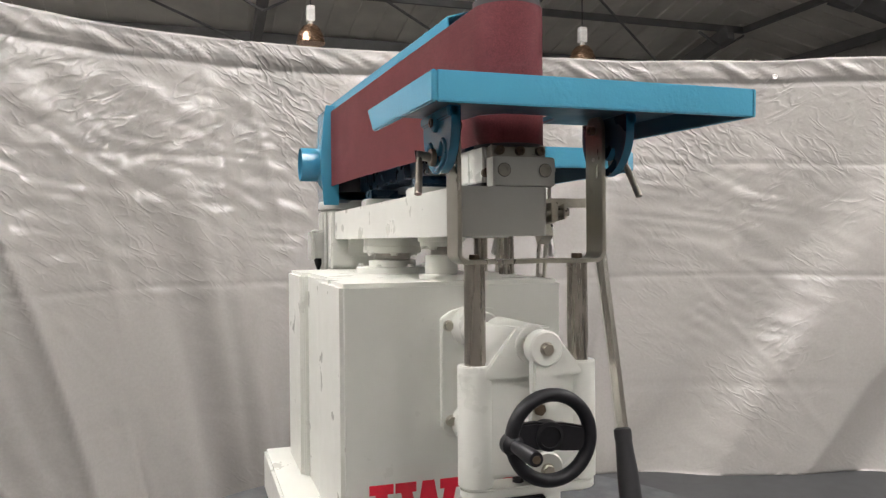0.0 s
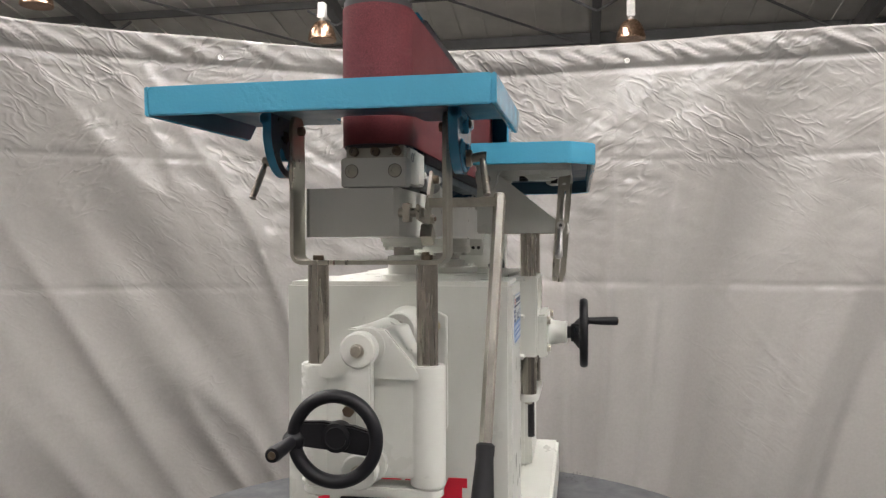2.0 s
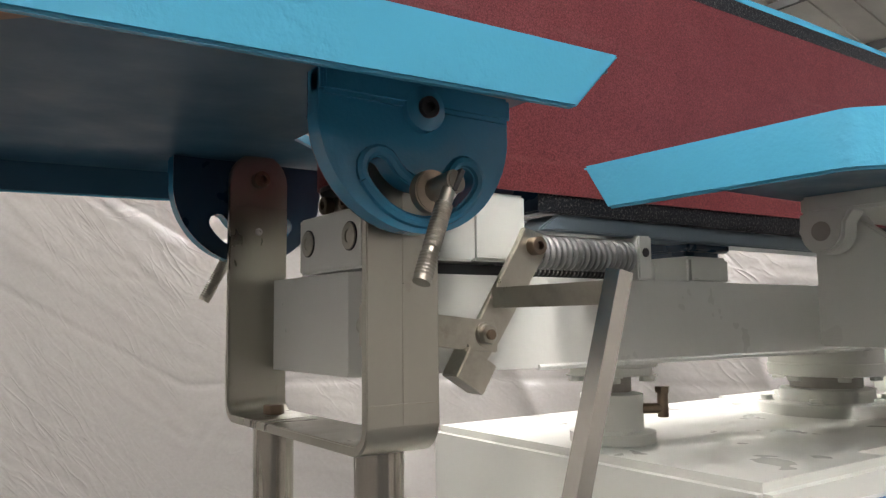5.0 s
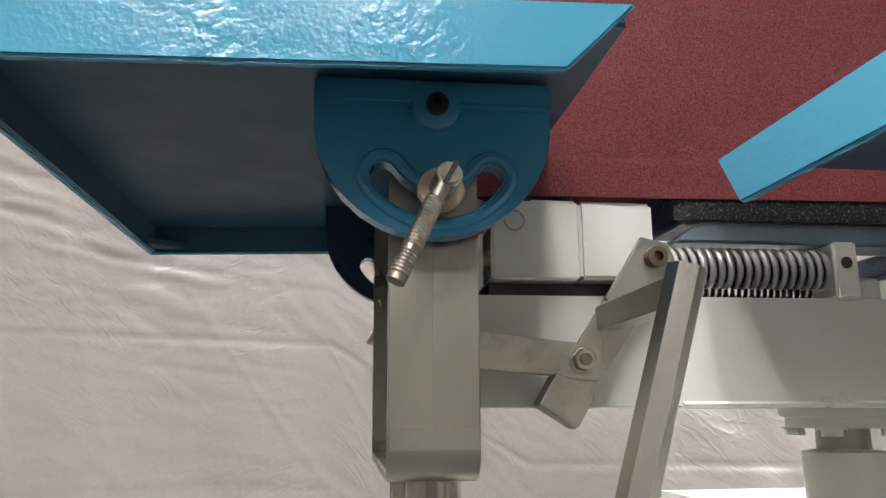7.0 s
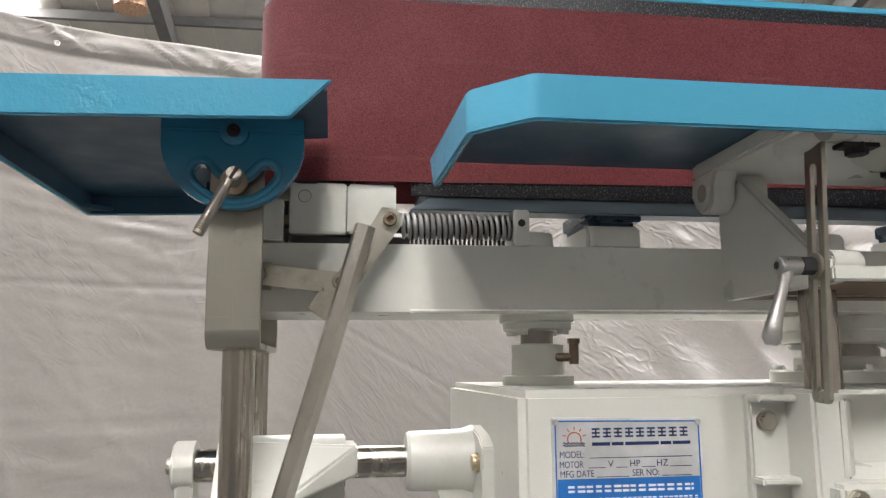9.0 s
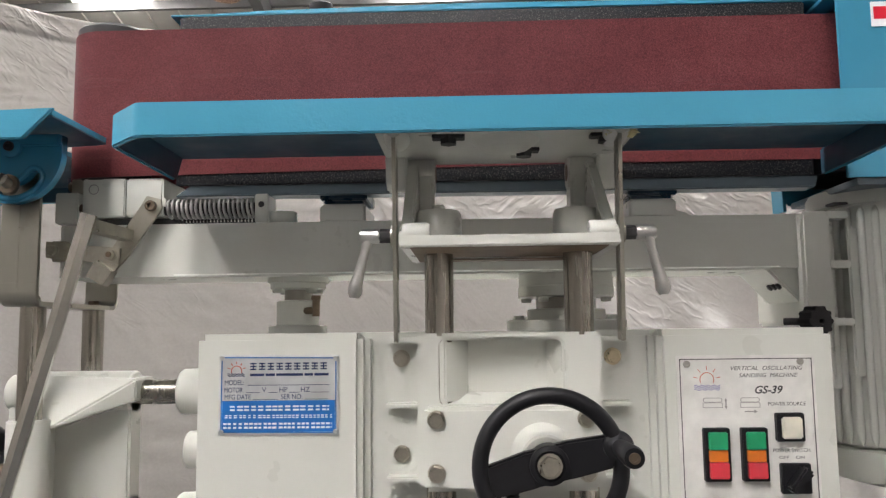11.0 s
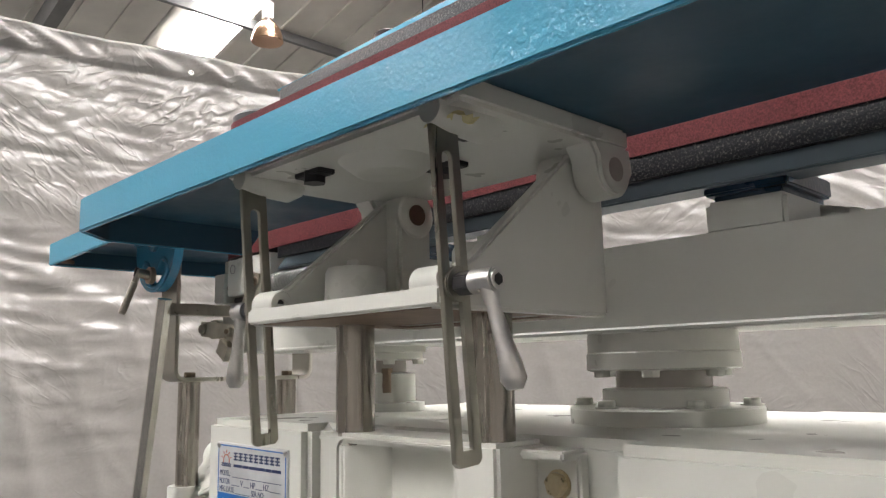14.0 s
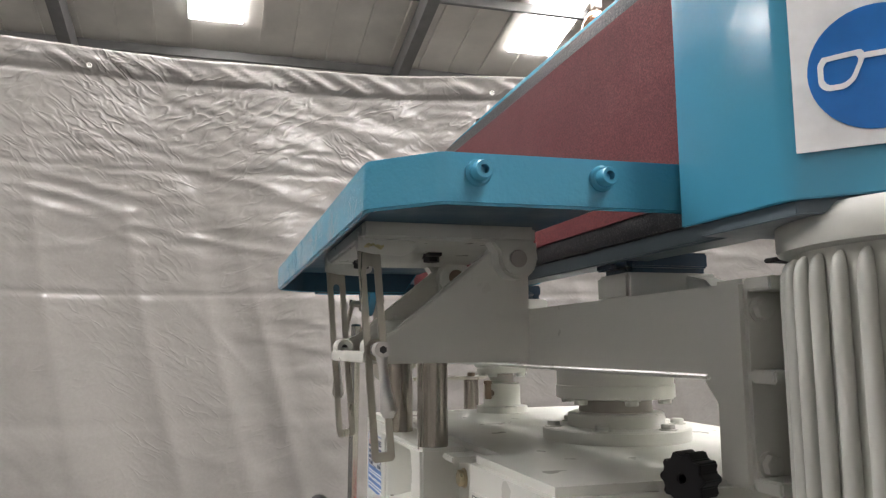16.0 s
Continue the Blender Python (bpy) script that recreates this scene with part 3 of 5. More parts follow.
bmesh.ops.solidify(flakes, geom=flakes.faces[:], thickness=0.0005)
tagged(part("paint_chips", flakes, BLACK, disc), "dark chips in the deck paint", kind="stuff")

# ---- sanding machine ----
machine = thing("sanding_machine", "white and blue vertical belt sanding machine standing on a turntable", "sanding machine")

HEX = hex_mesh("bolt", 0.0105, 0.008, BOLT, 0.0125)
HEX_BIG = hex_mesh("bolt", 0.0108, 0.009, BOLT, 0.0122)
HEX_WHITE = hex_mesh("bolt", 0.0095, 0.008, WHITE, 0.012)
HEX_DARK = hex_mesh("bolt", 0.0105, 0.009, RUSTY, 0.0)
CAP = hex_mesh("cap_screw", 0.0085, 0.010, RUSTY, 0.0, True)
CAP_DARK = hex_mesh("cap_screw", 0.0076, 0.006, DARK, 0.0, True)
NUT = hex_mesh("nut", 0.0092, 0.007, ZINC, 0.0108)
HEX_GOLD = hex_mesh("bolt", 0.0108, 0.009, GOLD, 0.0122)
FLUSH = hex_mesh("cap_screw", 0.0115, 0.0015, ZINC, 0.0, True)
RIVET = hex_mesh("rivet", 0.0036, 0.0022, CHROME, 0.0, True)

# cabinet
outline = [(0, -0.226), (0.236, -0.226), (0.236, -0.196), (0.649, -0.196), (0.649, -0.226), (0.891, -0.226), (0.891, 0.277), (0.62, 0.277), (0.62, 0.255), (0.30, 0.255), (0.30, 0.277), (0, 0.277)]
cabinet = part("cabinet", slab("z", outline, 0.12, 0.70, bev=0.009), WHITE, machine, "glossy off-white painted steel cabinet")
part("plinth", merged(slab("y", [(-0.04, 0), (0.96, 0), (0.96, 0.126), (-0.04, 0.126)], -0.296, 0.352, bev=0.008)), WHITE, cabinet, "white base plinth")

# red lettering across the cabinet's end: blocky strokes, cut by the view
LZ = (0.277, 0.256, 0.160, 0.140)
I_LOOP = [(0.219, LZ[0]), (0.167, LZ[0]), (0.167, LZ[1]), (0.180, LZ[1]), (0.180, LZ[2]), (0.167, LZ[2]), (0.167, LZ[3]), (0.219, LZ[3]), (0.219, LZ[2]), (0.206, LZ[2]), (0.206, LZ[1]), (0.219, LZ[1])]
W_LOOP = [(0.163, LZ[0]), (0.117, LZ[0]), (0.117, LZ[1]), (0.126, LZ[1]), (0.116, 0.205), (0.103, LZ[0]), (0.077, LZ[0]), (0.064, 0.205), (0.054, LZ[1]), (0.064, LZ[1]), (0.064, LZ[0]), (0.016, LZ[0]), (0.016, LZ[1]), (0.028, LZ[1]), (0.054, LZ[3]), (0.072, LZ[3]), (0.090, 0.215), (0.107, LZ[3]), (0.125, LZ[3]), (0.151, LZ[1]), (0.163, LZ[1])]
M_LOOP = [(0.008, LZ[0]), (-0.032, LZ[0]), (-0.060, 0.205), (-0.088, LZ[0]), (-0.129, LZ[0]), (-0.129, LZ[1]), (-0.118, LZ[1]), (-0.118, LZ[2]), (-0.129, LZ[2]), (-0.129, LZ[3]), (-0.082, LZ[3]), (-0.082, LZ[2]), (-0.092, LZ[2]), (-0.092, 0.225), (-0.060, 0.150), (-0.029, 0.225), (-0.029, LZ[2]), (-0.039, LZ[2]), (-0.039, LZ[3]), (0.008, LZ[3]), (0.008, LZ[2]), (-0.003, LZ[2]), (-0.003, LZ[1]), (0.008, LZ[1])]
for loop in (I_LOOP, W_LOOP, M_LOOP):
    part("logo_shape", slab("x", loop, -0.0008, 0.004, bev=0), RED, cabinet, "red block-shaped logo stroke")

# maker's plate
plate = part("nameplate", slab("y", [(0.034, 0.56), (0.203, 0.559), (0.203, 0.669), (0.034, 0.671)], -0.2285, -0.2255, bev=0.0006), PLATE, machine, "aluminium maker's plate printed blue and silver")
YP = -0.2286
part("print_field", front_bar(0.039, 0.198, 0.564, 0.6070, YP, 0.0004), PLATE_BLUE, plate, "blue printed address field")
part("print_border", slab("y", [(0.037, 0.563), (0.200, 0.562), (0.200, 0.666), (0.037, 0.668)], YP - 0.0003, YP, [[(0.0385, 0.5645), (0.0385, 0.6665), (0.1985, 0.6645), (0.1985, 0.5635)]], 0), PLATE_BLUE, plate)
for x, z in ((0.038, 0.6665), (0.199, 0.6645), (0.199, 0.5635), (0.038, 0.564)):
    screw(plate, RIVET, (x, YP + 0.0005, z), (0, -1, 0), "rivet")
part("sun_mark", merged(slab("y", arc(0.0585, 0.648, 0.0080, -20, 200, 16) + arc(0.0585, 0.648, 0.0068, 200, -20, 16), YP - 0.0004, YP, bev=0), *[moved(front_bar(-0.0005, 0.0005, 0.0100, 0.0135, 0), Matrix.Translation((0.0585, YP, 0.648)) @ Matrix.Rotation(radians(q), 4, "Y")) for q in (-70, -35, 0, 35, 70)]), INK_RED, plate, "red sun mark")
part("wave_mark", merged(*[along([(0.0460 + 0.0010 * q, YP - 0.0002, z + 0.0009 * math.sin(q * 1.3)) for q in range(25)], 0.0006, 5) for z in (0.6440, 0.6415)]), NAVY_INK, plate)
for x in np.linspace(0.078, 0.1775, 9):
    part("print_bar", merged(*[front_bar(x, x + 0.0088, z, z + 0.0019, YP) for z in (0.6495, 0.6535, 0.6575)], front_bar(x + 0.0036, x + 0.0052, 0.6500, 0.6590, YP)), NAVY_INK, plate)
part("print_bar", merged(*[front_bar(a, a + w, 0.6410, 0.6445, YP) for a, w in ((0.078, 0.0200), (0.1000, 0.0130), (0.1150, 0.0380), (0.1550, 0.0120), (0.1690, 0.0200))]), NAVY_INK, plate)
letters("text", "MODEL:", (0.0555, YP, 0.6318), 0.0098, NAVY_INK, plate, width=0.0270)
letters("text", "MOTOR", (0.0545, YP, 0.6215), 0.0098, NAVY_INK, plate, width=0.0260)
letters("text", "V", (0.098, YP, 0.6215), 0.0098, NAVY_INK, plate)
letters("text", "HP", (0.125, YP, 0.6215), 0.0098, NAVY_INK, plate)
letters("text", "HZ", (0.156, YP, 0.6215), 0.0098, NAVY_INK, plate)
letters("text", "MFG DATE", (0.0605, YP, 0.6118), 0.0098, NAVY_INK, plate, width=0.0370)
letters("text", "SER NO:", (0.137, YP, 0.6118), 0.0098, NAVY_INK, plate, width=0.0300)
for x0, x1, z in ((0.075, 0.190, 0.6280), (0.073, 0.092, 0.6178), (0.104, 0.117, 0.6178), (0.133, 0.148, 0.6178), (0.165, 0.189, 0.6178), (0.082, 0.118, 0.6082), (0.155, 0.189, 0.6082)):
    part("rule_line", front_bar(x0, x1, z, z + 0.0007, YP), NAVY_INK, plate)
random.seed(11)
for z0, z1, x, x_end, size in ((0.5930, 0.6010, 0.050, 0.190, 0.0075), (0.5830, 0.5878, 0.043, 0.194, 0.0042), (0.5685, 0.5775, 0.041, 0.194, 0.0052)):
    bars = []
    while x < x_end:
        w = size * random.uniform(0.75, 1.15)
        for k in range(2):
            low = z0 + k * 0.58 * (z1 - z0)
            bars.append(front_bar(x, min(x + w, x_end), low, low + 0.30 * (z1 - z0), YP - 0.0004))
        x += w + random.choice((0.0016, 0.0016, 0.0034))
    part("print_bar", merged(*bars), WHITE_PRINT, plate)

# control panel
PY = -0.2290
panel = part("control_panel", slab("y", [(0.673, 0.400), (0.862, 0.400), (0.862, 0.663), (0.673, 0.663)], PY, -0.2255, bev=0.0008), PANEL, machine, "white operator panel with printed labels and buttons")
part("print_border", slab("y", [(0.677, 0.404), (0.858, 0.404), (0.858, 0.6585), (0.677, 0.6585)], PY - 0.0003, PY + 0.0003, [[(0.6782, 0.4052), (0.6782, 0.6573), (0.8568, 0.6573), (0.8568, 0.4052)]], 0), INK, panel)
for x, z in ((0.687, 0.6515), (0.842, 0.6535), (0.687, 0.411), (0.848, 0.411)):
    screw(panel, hex_mesh("cap_screw", 0.0046, 0.0028, PIN, 0.0, True), (x, PY, z), (0, -1, 0), "panel_screw")
letters("text", "VERTICAL  OSCILLATING", (0.795, PY, 0.6448), 0.0078, INK, panel, slant=0.3, width=0.098)
letters("text", "SANDING  MACHINE", (0.797, PY, 0.6350), 0.0078, INK, panel, slant=0.3, width=0.080)
letters("text", "GS-39", (0.796, PY, 0.6150), 0.0145, INK, panel, slant=0.3, bold=0.0003, width=0.038)
letters("text", "POWER SOURCE", (0.821, PY, 0.5960), 0.0070, INK, panel, width=0.051)
letters("text", "POWER SWITCH", (0.824, PY, 0.5335), 0.0070, INK, panel, width=0.050)
letters("text", "OFF    ON", (0.824, PY, 0.5240), 0.0055, INK, panel, width=0.034)
part("print_bar", front_bar(0.691, 0.847, 0.4585, 0.4645, PY), INK, panel)
part("sun_mark", merged(slab("y", arc(0.714, 0.630, 0.0100, -25, 205, 18) + arc(0.714, 0.630, 0.0090, 205, -25, 18), PY - 0.0004, PY, bev=0), *[moved(front_bar(-0.0004, 0.0004, 0.0130, 0.0185, 0), Matrix.Translation((0.714, PY, 0.630)) @ Matrix.Rotation(radians(q), 4, "Y")) for q in (-80, -40, 0, 40, 80)]), INK_RED, panel, "red line drawing of a sun")
part("wave_mark", merged(*[along([(0.6965 + 0.0014 * q, PY - 0.0002, z + 0.0011 * math.sin(q * 1.05)) for q in range(26)], 0.0005, 5) for z in (0.6215, 0.6190, 0.6165)]), INK_VIOLET, panel)
for x, arrows in ((0.7205, True), (0.7715, False)):
    part("belt_symbol", merged(slab("y", [(x - 0.0135, 0.5915), (x + 0.0135, 0.5915), (x + 0.0135, 0.5985), (x - 0.0135, 0.5985)], PY - 0.0004, PY, [[(x - 0.0128, 0.5922), (x + 0.0128, 0.5922), (x + 0.0128, 0.5978), (x - 0.0128, 0.5978)]], 0), slab("y", stadium((x - 0.0100, 0.6020), (x + 0.0100, 0.6020), 0.0032, 8), PY - 0.0004, PY, [stadium((x - 0.0100, 0.6020), (x + 0.0100, 0.6020), 0.0024, 8)], 0)), INK_GREY, panel)
    part("arrow_symbol", slab("y", [(x + 0.018, 0.590), (x + 0.020, 0.5935), (x + 0.0188, 0.5935), (x + 0.0188, 0.601), (x + 0.020, 0.601), (x + 0.018, 0.6045), (x + 0.016, 0.601), (x + 0.0172, 0.601), (x + 0.0172, 0.5935), (x + 0.016, 0.5935)] if arrows else [(x - 0.008, 0.5855), (x + 0.005, 0.5855), (x + 0.005, 0.584), (x + 0.010, 0.5862), (x + 0.005, 0.5884), (x + 0.005, 0.5869), (x - 0.008, 0.5869)], PY - 0.0004, PY, bev=0), INK_GREY, panel)
for x in (0.7215, 0.7725):
    key = part("push_button", block(x - 0.0175, x + 0.0175, PY - 0.010, PY + 0.001, 0.494, 0.565, 0.0012), BLACK, panel, "black framed start and stop button")
    part("green_key", block(x - 0.0125, x + 0.0130, PY - 0.0145, PY - 0.008, 0.5365, 0.5600, 0.0012), GREEN_KEY, key, "green start key")
    part("orange_lamp", block(x - 0.0125, x + 0.0130, PY - 0.0125, PY - 0.008, 0.5205, 0.5362, 0.0008), ORANGE_KEY, key, "orange lamp window")
    part("red_key", block(x - 0.0125, x + 0.0130, PY - 0.0165, PY - 0.008, 0.4985, 0.5200, 0.0012), RED_KEY, key, "red stop key")
key = part("power_button", block(0.803, 0.840, PY - 0.010, PY + 0.001, 0.5465, 0.5845, 0.0012), BLACK, panel, "black framed square button")
part("cream_key", block(0.8085, 0.8355, PY - 0.0150, PY - 0.008, 0.5505, 0.5795, 0.002), CREAM_KEY, key, "cream square key")
key = part("power_switch", block(0.806, 0.846, PY - 0.008, PY + 0.001, 0.477, 0.517, 0.0012), BLACK, panel, "black rotary switch")
part("switch_knob", moved(block(-0.007, 0.007, -0.022, 0, -0.019, 0.019, 0.003), Matrix.Translation((0.826, PY - 0.006, 0.497)) @ Matrix.Rotation(radians(40), 4, "Y")), BLACK, key)

def rounded(path, r, n=5):
    """The open path with its inner corners rounded."""
    out = [Vector(path[0])]
    for a, b, c in zip(path, path[1:], path[2:]):
        a, b, c = Vector(a), Vector(b), Vector(c)
        p, q = b + (a - b).normalized() * r, b + (c - b).normalized() * r
        out += [p.lerp(b, k / n).lerp(b.lerp(q, k / n), k / n) for k in range(n + 1)]
    return [tuple(v) for v in out + [Vector(path[-1])]]


def inset(path, d):
    out = []
    for k, p in enumerate(path):
        w = (Vector(path[min(k + 1, len(path) - 1)]) - Vector(path[max(k - 1, 0)])).normalized()
        out.append((p[0] - w.y * d, p[1] + w.x * d))
    return out


def hull(points, bev=0.003):
    bm = bmesh.new()
    for p in points:
        bm.verts.new(p)
    bmesh.ops.convex_hull(bm, input=bm.verts[:])
    bmesh.ops.dissolve_limit(bm, angle_limit=radians(2), verts=bm.verts[:], edges=bm.edges[:])
    return soften(bm, bev)


# end table support: plate, rods, sliding casting; it sits a little off the machine's middle
OFF_MIDDLE = -0.005
before = set(machine.children)
mount = part("mounting_plate", slab("x", [(-0.083, 0.387), (-0.066, 0.372), (0.050, 0.372), (0.067, 0.387), (0.067, 0.622), (0.045, 0.637), (0.004, 0.648), (-0.055, 0.640), (-0.083, 0.627)], -0.015, 0.002, bev=0.002), WHITE, machine, "white cast mounting plate bolted to the cabinet")
for z in (0.604, 0.399):
    part("boss", lathe((-0.012, 0.003, z), (-1, 0, 0), [(0.045, 0), (0.040, 0.015), (0.038, 0.085), (0.035, 0.089)]), WHITE, mount)
part("web", slab("y", [(-0.01, 0.40), (-0.074, 0.40), (-0.062, 0.45), (-0.050, 0.48), (-0.050, 0.54), (-0.062, 0.57), (-0.074, 0.604), (-0.01, 0.604)], -0.014, -0.002, bev=0.003), WHITE, mount)
part("middle_boss", lathe((-0.012, -0.018, 0.511), (-1, 0, 0), [(0.037, 0), (0.031, 0.018), (0.030, 0.066), (0.028, 0.069), (0.0150, 0.069), (0.0145, 0.040)], 32), WHITE, mount, "white boss with an open bore")
# Dark disc set into the bore in place of the shade inside.
part("bore", rod((-0.050, -0.018, 0.511), (-0.058, -0.018, 0.511), 0.0148, seg=20), DARK, mount)
for y, z in ((-0.058, 0.607), (0.052, 0.607), (-0.057, 0.404), (0.048, 0.404)):
    screw(mount, HEX_GOLD if y < 0 else HEX_BIG, (-0.015, y, z), (-1, 0, 0), label="brass-toned hex bolt" if y < 0 else "")
for z in (0.604, 0.399):
    part("guide_rod", rod((-0.08, 0.003, z), (-0.384, 0.003, z), 0.0205, seg=32), STEEL, machine, "bright steel guide rod")
link = part("link_bar", slab("x", arc(0.003, 0.604, 0.0285, -40, 220, 16) + arc(0.003, 0.399, 0.0285, 140, 400, 16), -0.389, -0.367, bev=0.003), WHITE, machine, "white end bar across both guide rods")
for z in (0.604, 0.399):
    part("collar", lathe((-0.367, 0.003, z), (-1, 0, 0), [(0.031, 0), (0.031, 0.024), (0.028, 0.027)], 32), WHITE, link)
    screw(link, HEX_BIG, (-0.394, 0.003, z), (-1, 0, 0))
slide = part("slide_casting", merged(
    lathe((-0.338, 0.003, 0.604), (1, 0, 0), [(0.033, 0), (0.036, 0.003), (0.036, 0.155), (0.033, 0.158)], 36),
    lathe((-0.338, 0.003, 0.399), (1, 0, 0), [(0.033, 0), (0.036, 0.003), (0.036, 0.155), (0.033, 0.158)], 36),
    slab("x", [(-0.092, 0.372), (0.095, 0.372), (0.098, 0.560), (0.060, 0.578), (0.030, 0.630), (-0.022, 0.630), (-0.052, 0.578), (-0.094, 0.560)], -0.330, -0.306, bev=0.004),
    slab("y", [(-0.325, 0.380), (-0.180, 0.374), (-0.180, 0.630), (-0.325, 0.630)], -0.020, 0.026, bev=0.004),
    hull([(-0.337, -0.099, 0.552), (-0.337, -0.030, 0.636), (-0.337, 0.036, 0.636), (-0.337, 0.101, 0.552), (-0.337, -0.099, 0.545), (-0.337, 0.101, 0.545), (-0.282, -0.099, 0.552), (-0.282, 0.101, 0.552), (-0.165, -0.034, 0.628), (-0.165, 0.040, 0.628), (-0.165, -0.036, 0.592), (-0.165, 0.042, 0.592)])), WHITE, machine, "white cast slide carrying both table posts")
for y in (0.1, -0.1):
    part("post_sleeve", slab("z", arc(-0.307, y, 0.0315, 0, 360, 40)[:-1], 0.358, 0.570, [arc(-0.307, y, 0.0192, 0, 360, 32)[:-1]], 0.002), WHITE, slide, "white sleeve round the steel post")
    part("support_post", rod((-0.307, y, 0.362), (-0.307, y, 0.747), 0.0190, seg=36), STEEL, machine, "bright turned steel support post")
foot = part("foot_plate", slab("z", stadium((-0.307, -0.1), (-0.307, 0.1), 0.028, 12), 0.338, 0.356, bev=0.003), WHITE, machine, "white plate joining the lower ends of the posts")
for y in (0.1, -0.1):
    screw(foot, HEX, (-0.307, y, 0.338), (0, 0, -1))
part("lifting_screw", rod((-0.307, 0.02, 0.24), (-0.307, 0.02, 0.40), 0.010, seg=16), DARK, foot, "dark threaded lifting screw")
part("gear_case", block(-0.340, -0.275, -0.02, 0.055, 0.316, 0.337, 0.003), BLACK, foot)


def handwheel(p, way, big, small, tilt, knob, reach, dish):
    """A two-spoked wheel at p whose shaft points along way; knob: where the crank sits on the wheel, in degrees."""
    wheel = part("handwheel", torus(p, way, big, small), BLACK, machine, "black plastic handwheel with a crank handle")
    q = Vector(way).normalized()
    lev = Vector((0, 0, 1)).cross(q).normalized()
    a = radians(tilt)
    u = (lev * math.cos(a) + Vector((0, 0, 1)) * math.sin(a)).normalized()
    v = q.cross(u)
    m = Matrix((u, v, q)).transposed().to_4x4()
    m.translation = p
    spokes = merged(*[slab("z", loop, -0.010, 0.006, bev=0.003) for loop in (
        [(-big, -0.019), (-0.020, -0.023), (-0.020, 0.023), (-big, 0.019)], [(-0.032, -0.0222), (0.032, -0.0222), (0.032, 0.0222), (-0.032, 0.0222)],
        [(0.020, -0.023), (big, -0.019), (big, 0.019), (0.020, 0.023)])])
    for v in spokes.verts:
        v.co.z -= dish * min(1.0, max(0.0, (big - abs(v.co.x)) / (big - 0.034)))
    part("spoke_bar", moved(spokes, m), BLACK, wheel)
    part("hub", moved(lathe((0, 0, -0.018 - dish), (0, 0, 1), [(0.024, 0), (0.026, 0.012), (0.024, 0.026), (0.018, 0.028), (0.017, 0.025)], 32), m), BLACK, wheel)
    b = radians(knob)
    c = (big * math.cos(b), big * math.sin(b))
    part("crank_handle", moved(merged(lathe((*c, 0.004), (0, 0, 1), [(0.012, 0), (0.014, 0.006), (0.0095, 0.012), (0.0115, reach * 0.5), (0.0125, reach * 0.9), (0.0110, reach)], 24), lathe((*c, -0.008), (0, 0, 1), [(0.018, 0), (0.018, 0.014), (0.014, 0.018)], 24)), m), BLACK, wheel, "black crank grip")
    screw(wheel, hex_mesh("crank_pin", 0.0062, 0.002, RUSTY, 0.0, True), m @ Vector((*c, reach + 0.004)), q, "crank_pin")
    return wheel, m


wheel, wm = handwheel(Vector((-0.452, 0.024, 0.470)), Vector((-1, 0, 0)), 0.0690, 0.0112, -6, 190, 0.088, 0.012)
part("shaft", rod((-0.428, 0.024, 0.470), (-0.36, 0.022, 0.468), 0.013), RUSTY, wheel)
part("shaft_lug", merged(slab("x", stadium((0.020, 0.468), (0.018, 0.502), 0.016, 10), -0.392, -0.368, bev=0.003)), WHITE, slide)
screw(slide, HEX_DARK, (-0.392, 0.018, 0.503), (-1, 0, 0))

# U bracket and clamping quadrants of the end table
u_out = [(-0.1415, 0.960), (-0.1415, 0.768)] + arc(-0.1205, 0.768, 0.021, 180, 270, 8) + arc(0.1205, 0.768, 0.021, 270, 360, 8) + [(0.1415, 0.960)]
u_in = [(0.1340, 0.960)] + arc(0.1205, 0.768, 0.0135, 0, -90, 8) + arc(-0.1205, 0.768, 0.0135, 270, 180, 8) + [(-0.1340, 0.960)]
bracket = part("table_yoke", merged(slab("x", u_out + u_in, -0.341, -0.280, bev=0.001), *[
    slab("y", [(-0.341, 0.959)] + arc(-0.3105, 0.985, 0.0305, 180, 0, 12) + [(-0.280, 0.959)], y0, y0 + 0.0075, bev=0.001) for y0 in (-0.1415, 0.1340)]), YOKE, machine, "flat steel yoke bent to a U shape")
part("scribed_line", merged(block(-0.3405, -0.2805, -0.1422, -0.1412, 0.7826, 0.7838, 0), block(-0.3115, -0.3108, -0.1420, -0.1412, 0.770, 0.955, 0)), ZINC, bracket, "thin scribed line")
for y in (0.1, -0.1):
    screw(bracket, HEX_DARK, (-0.307, y, 0.7545), (0, 0, 1))
def kidney(cx, cz, r, a0, a1, h, n=14):
    """A bent slot with round ends."""
    e0, e1 = radians(a0), radians(a1)
    return arc(cx, cz, r + h, a0, a1, n) + arc(cx + r * math.cos(e1), cz + r * math.sin(e1), h, a1, a1 + 180, 8)[1:-1] + arc(cx, cz, r - h, a1, a0, n) + arc(cx + r * math.cos(e0), cz + r * math.sin(e0), h, a0 + 180, a0 + 360, 8)[1:-1]


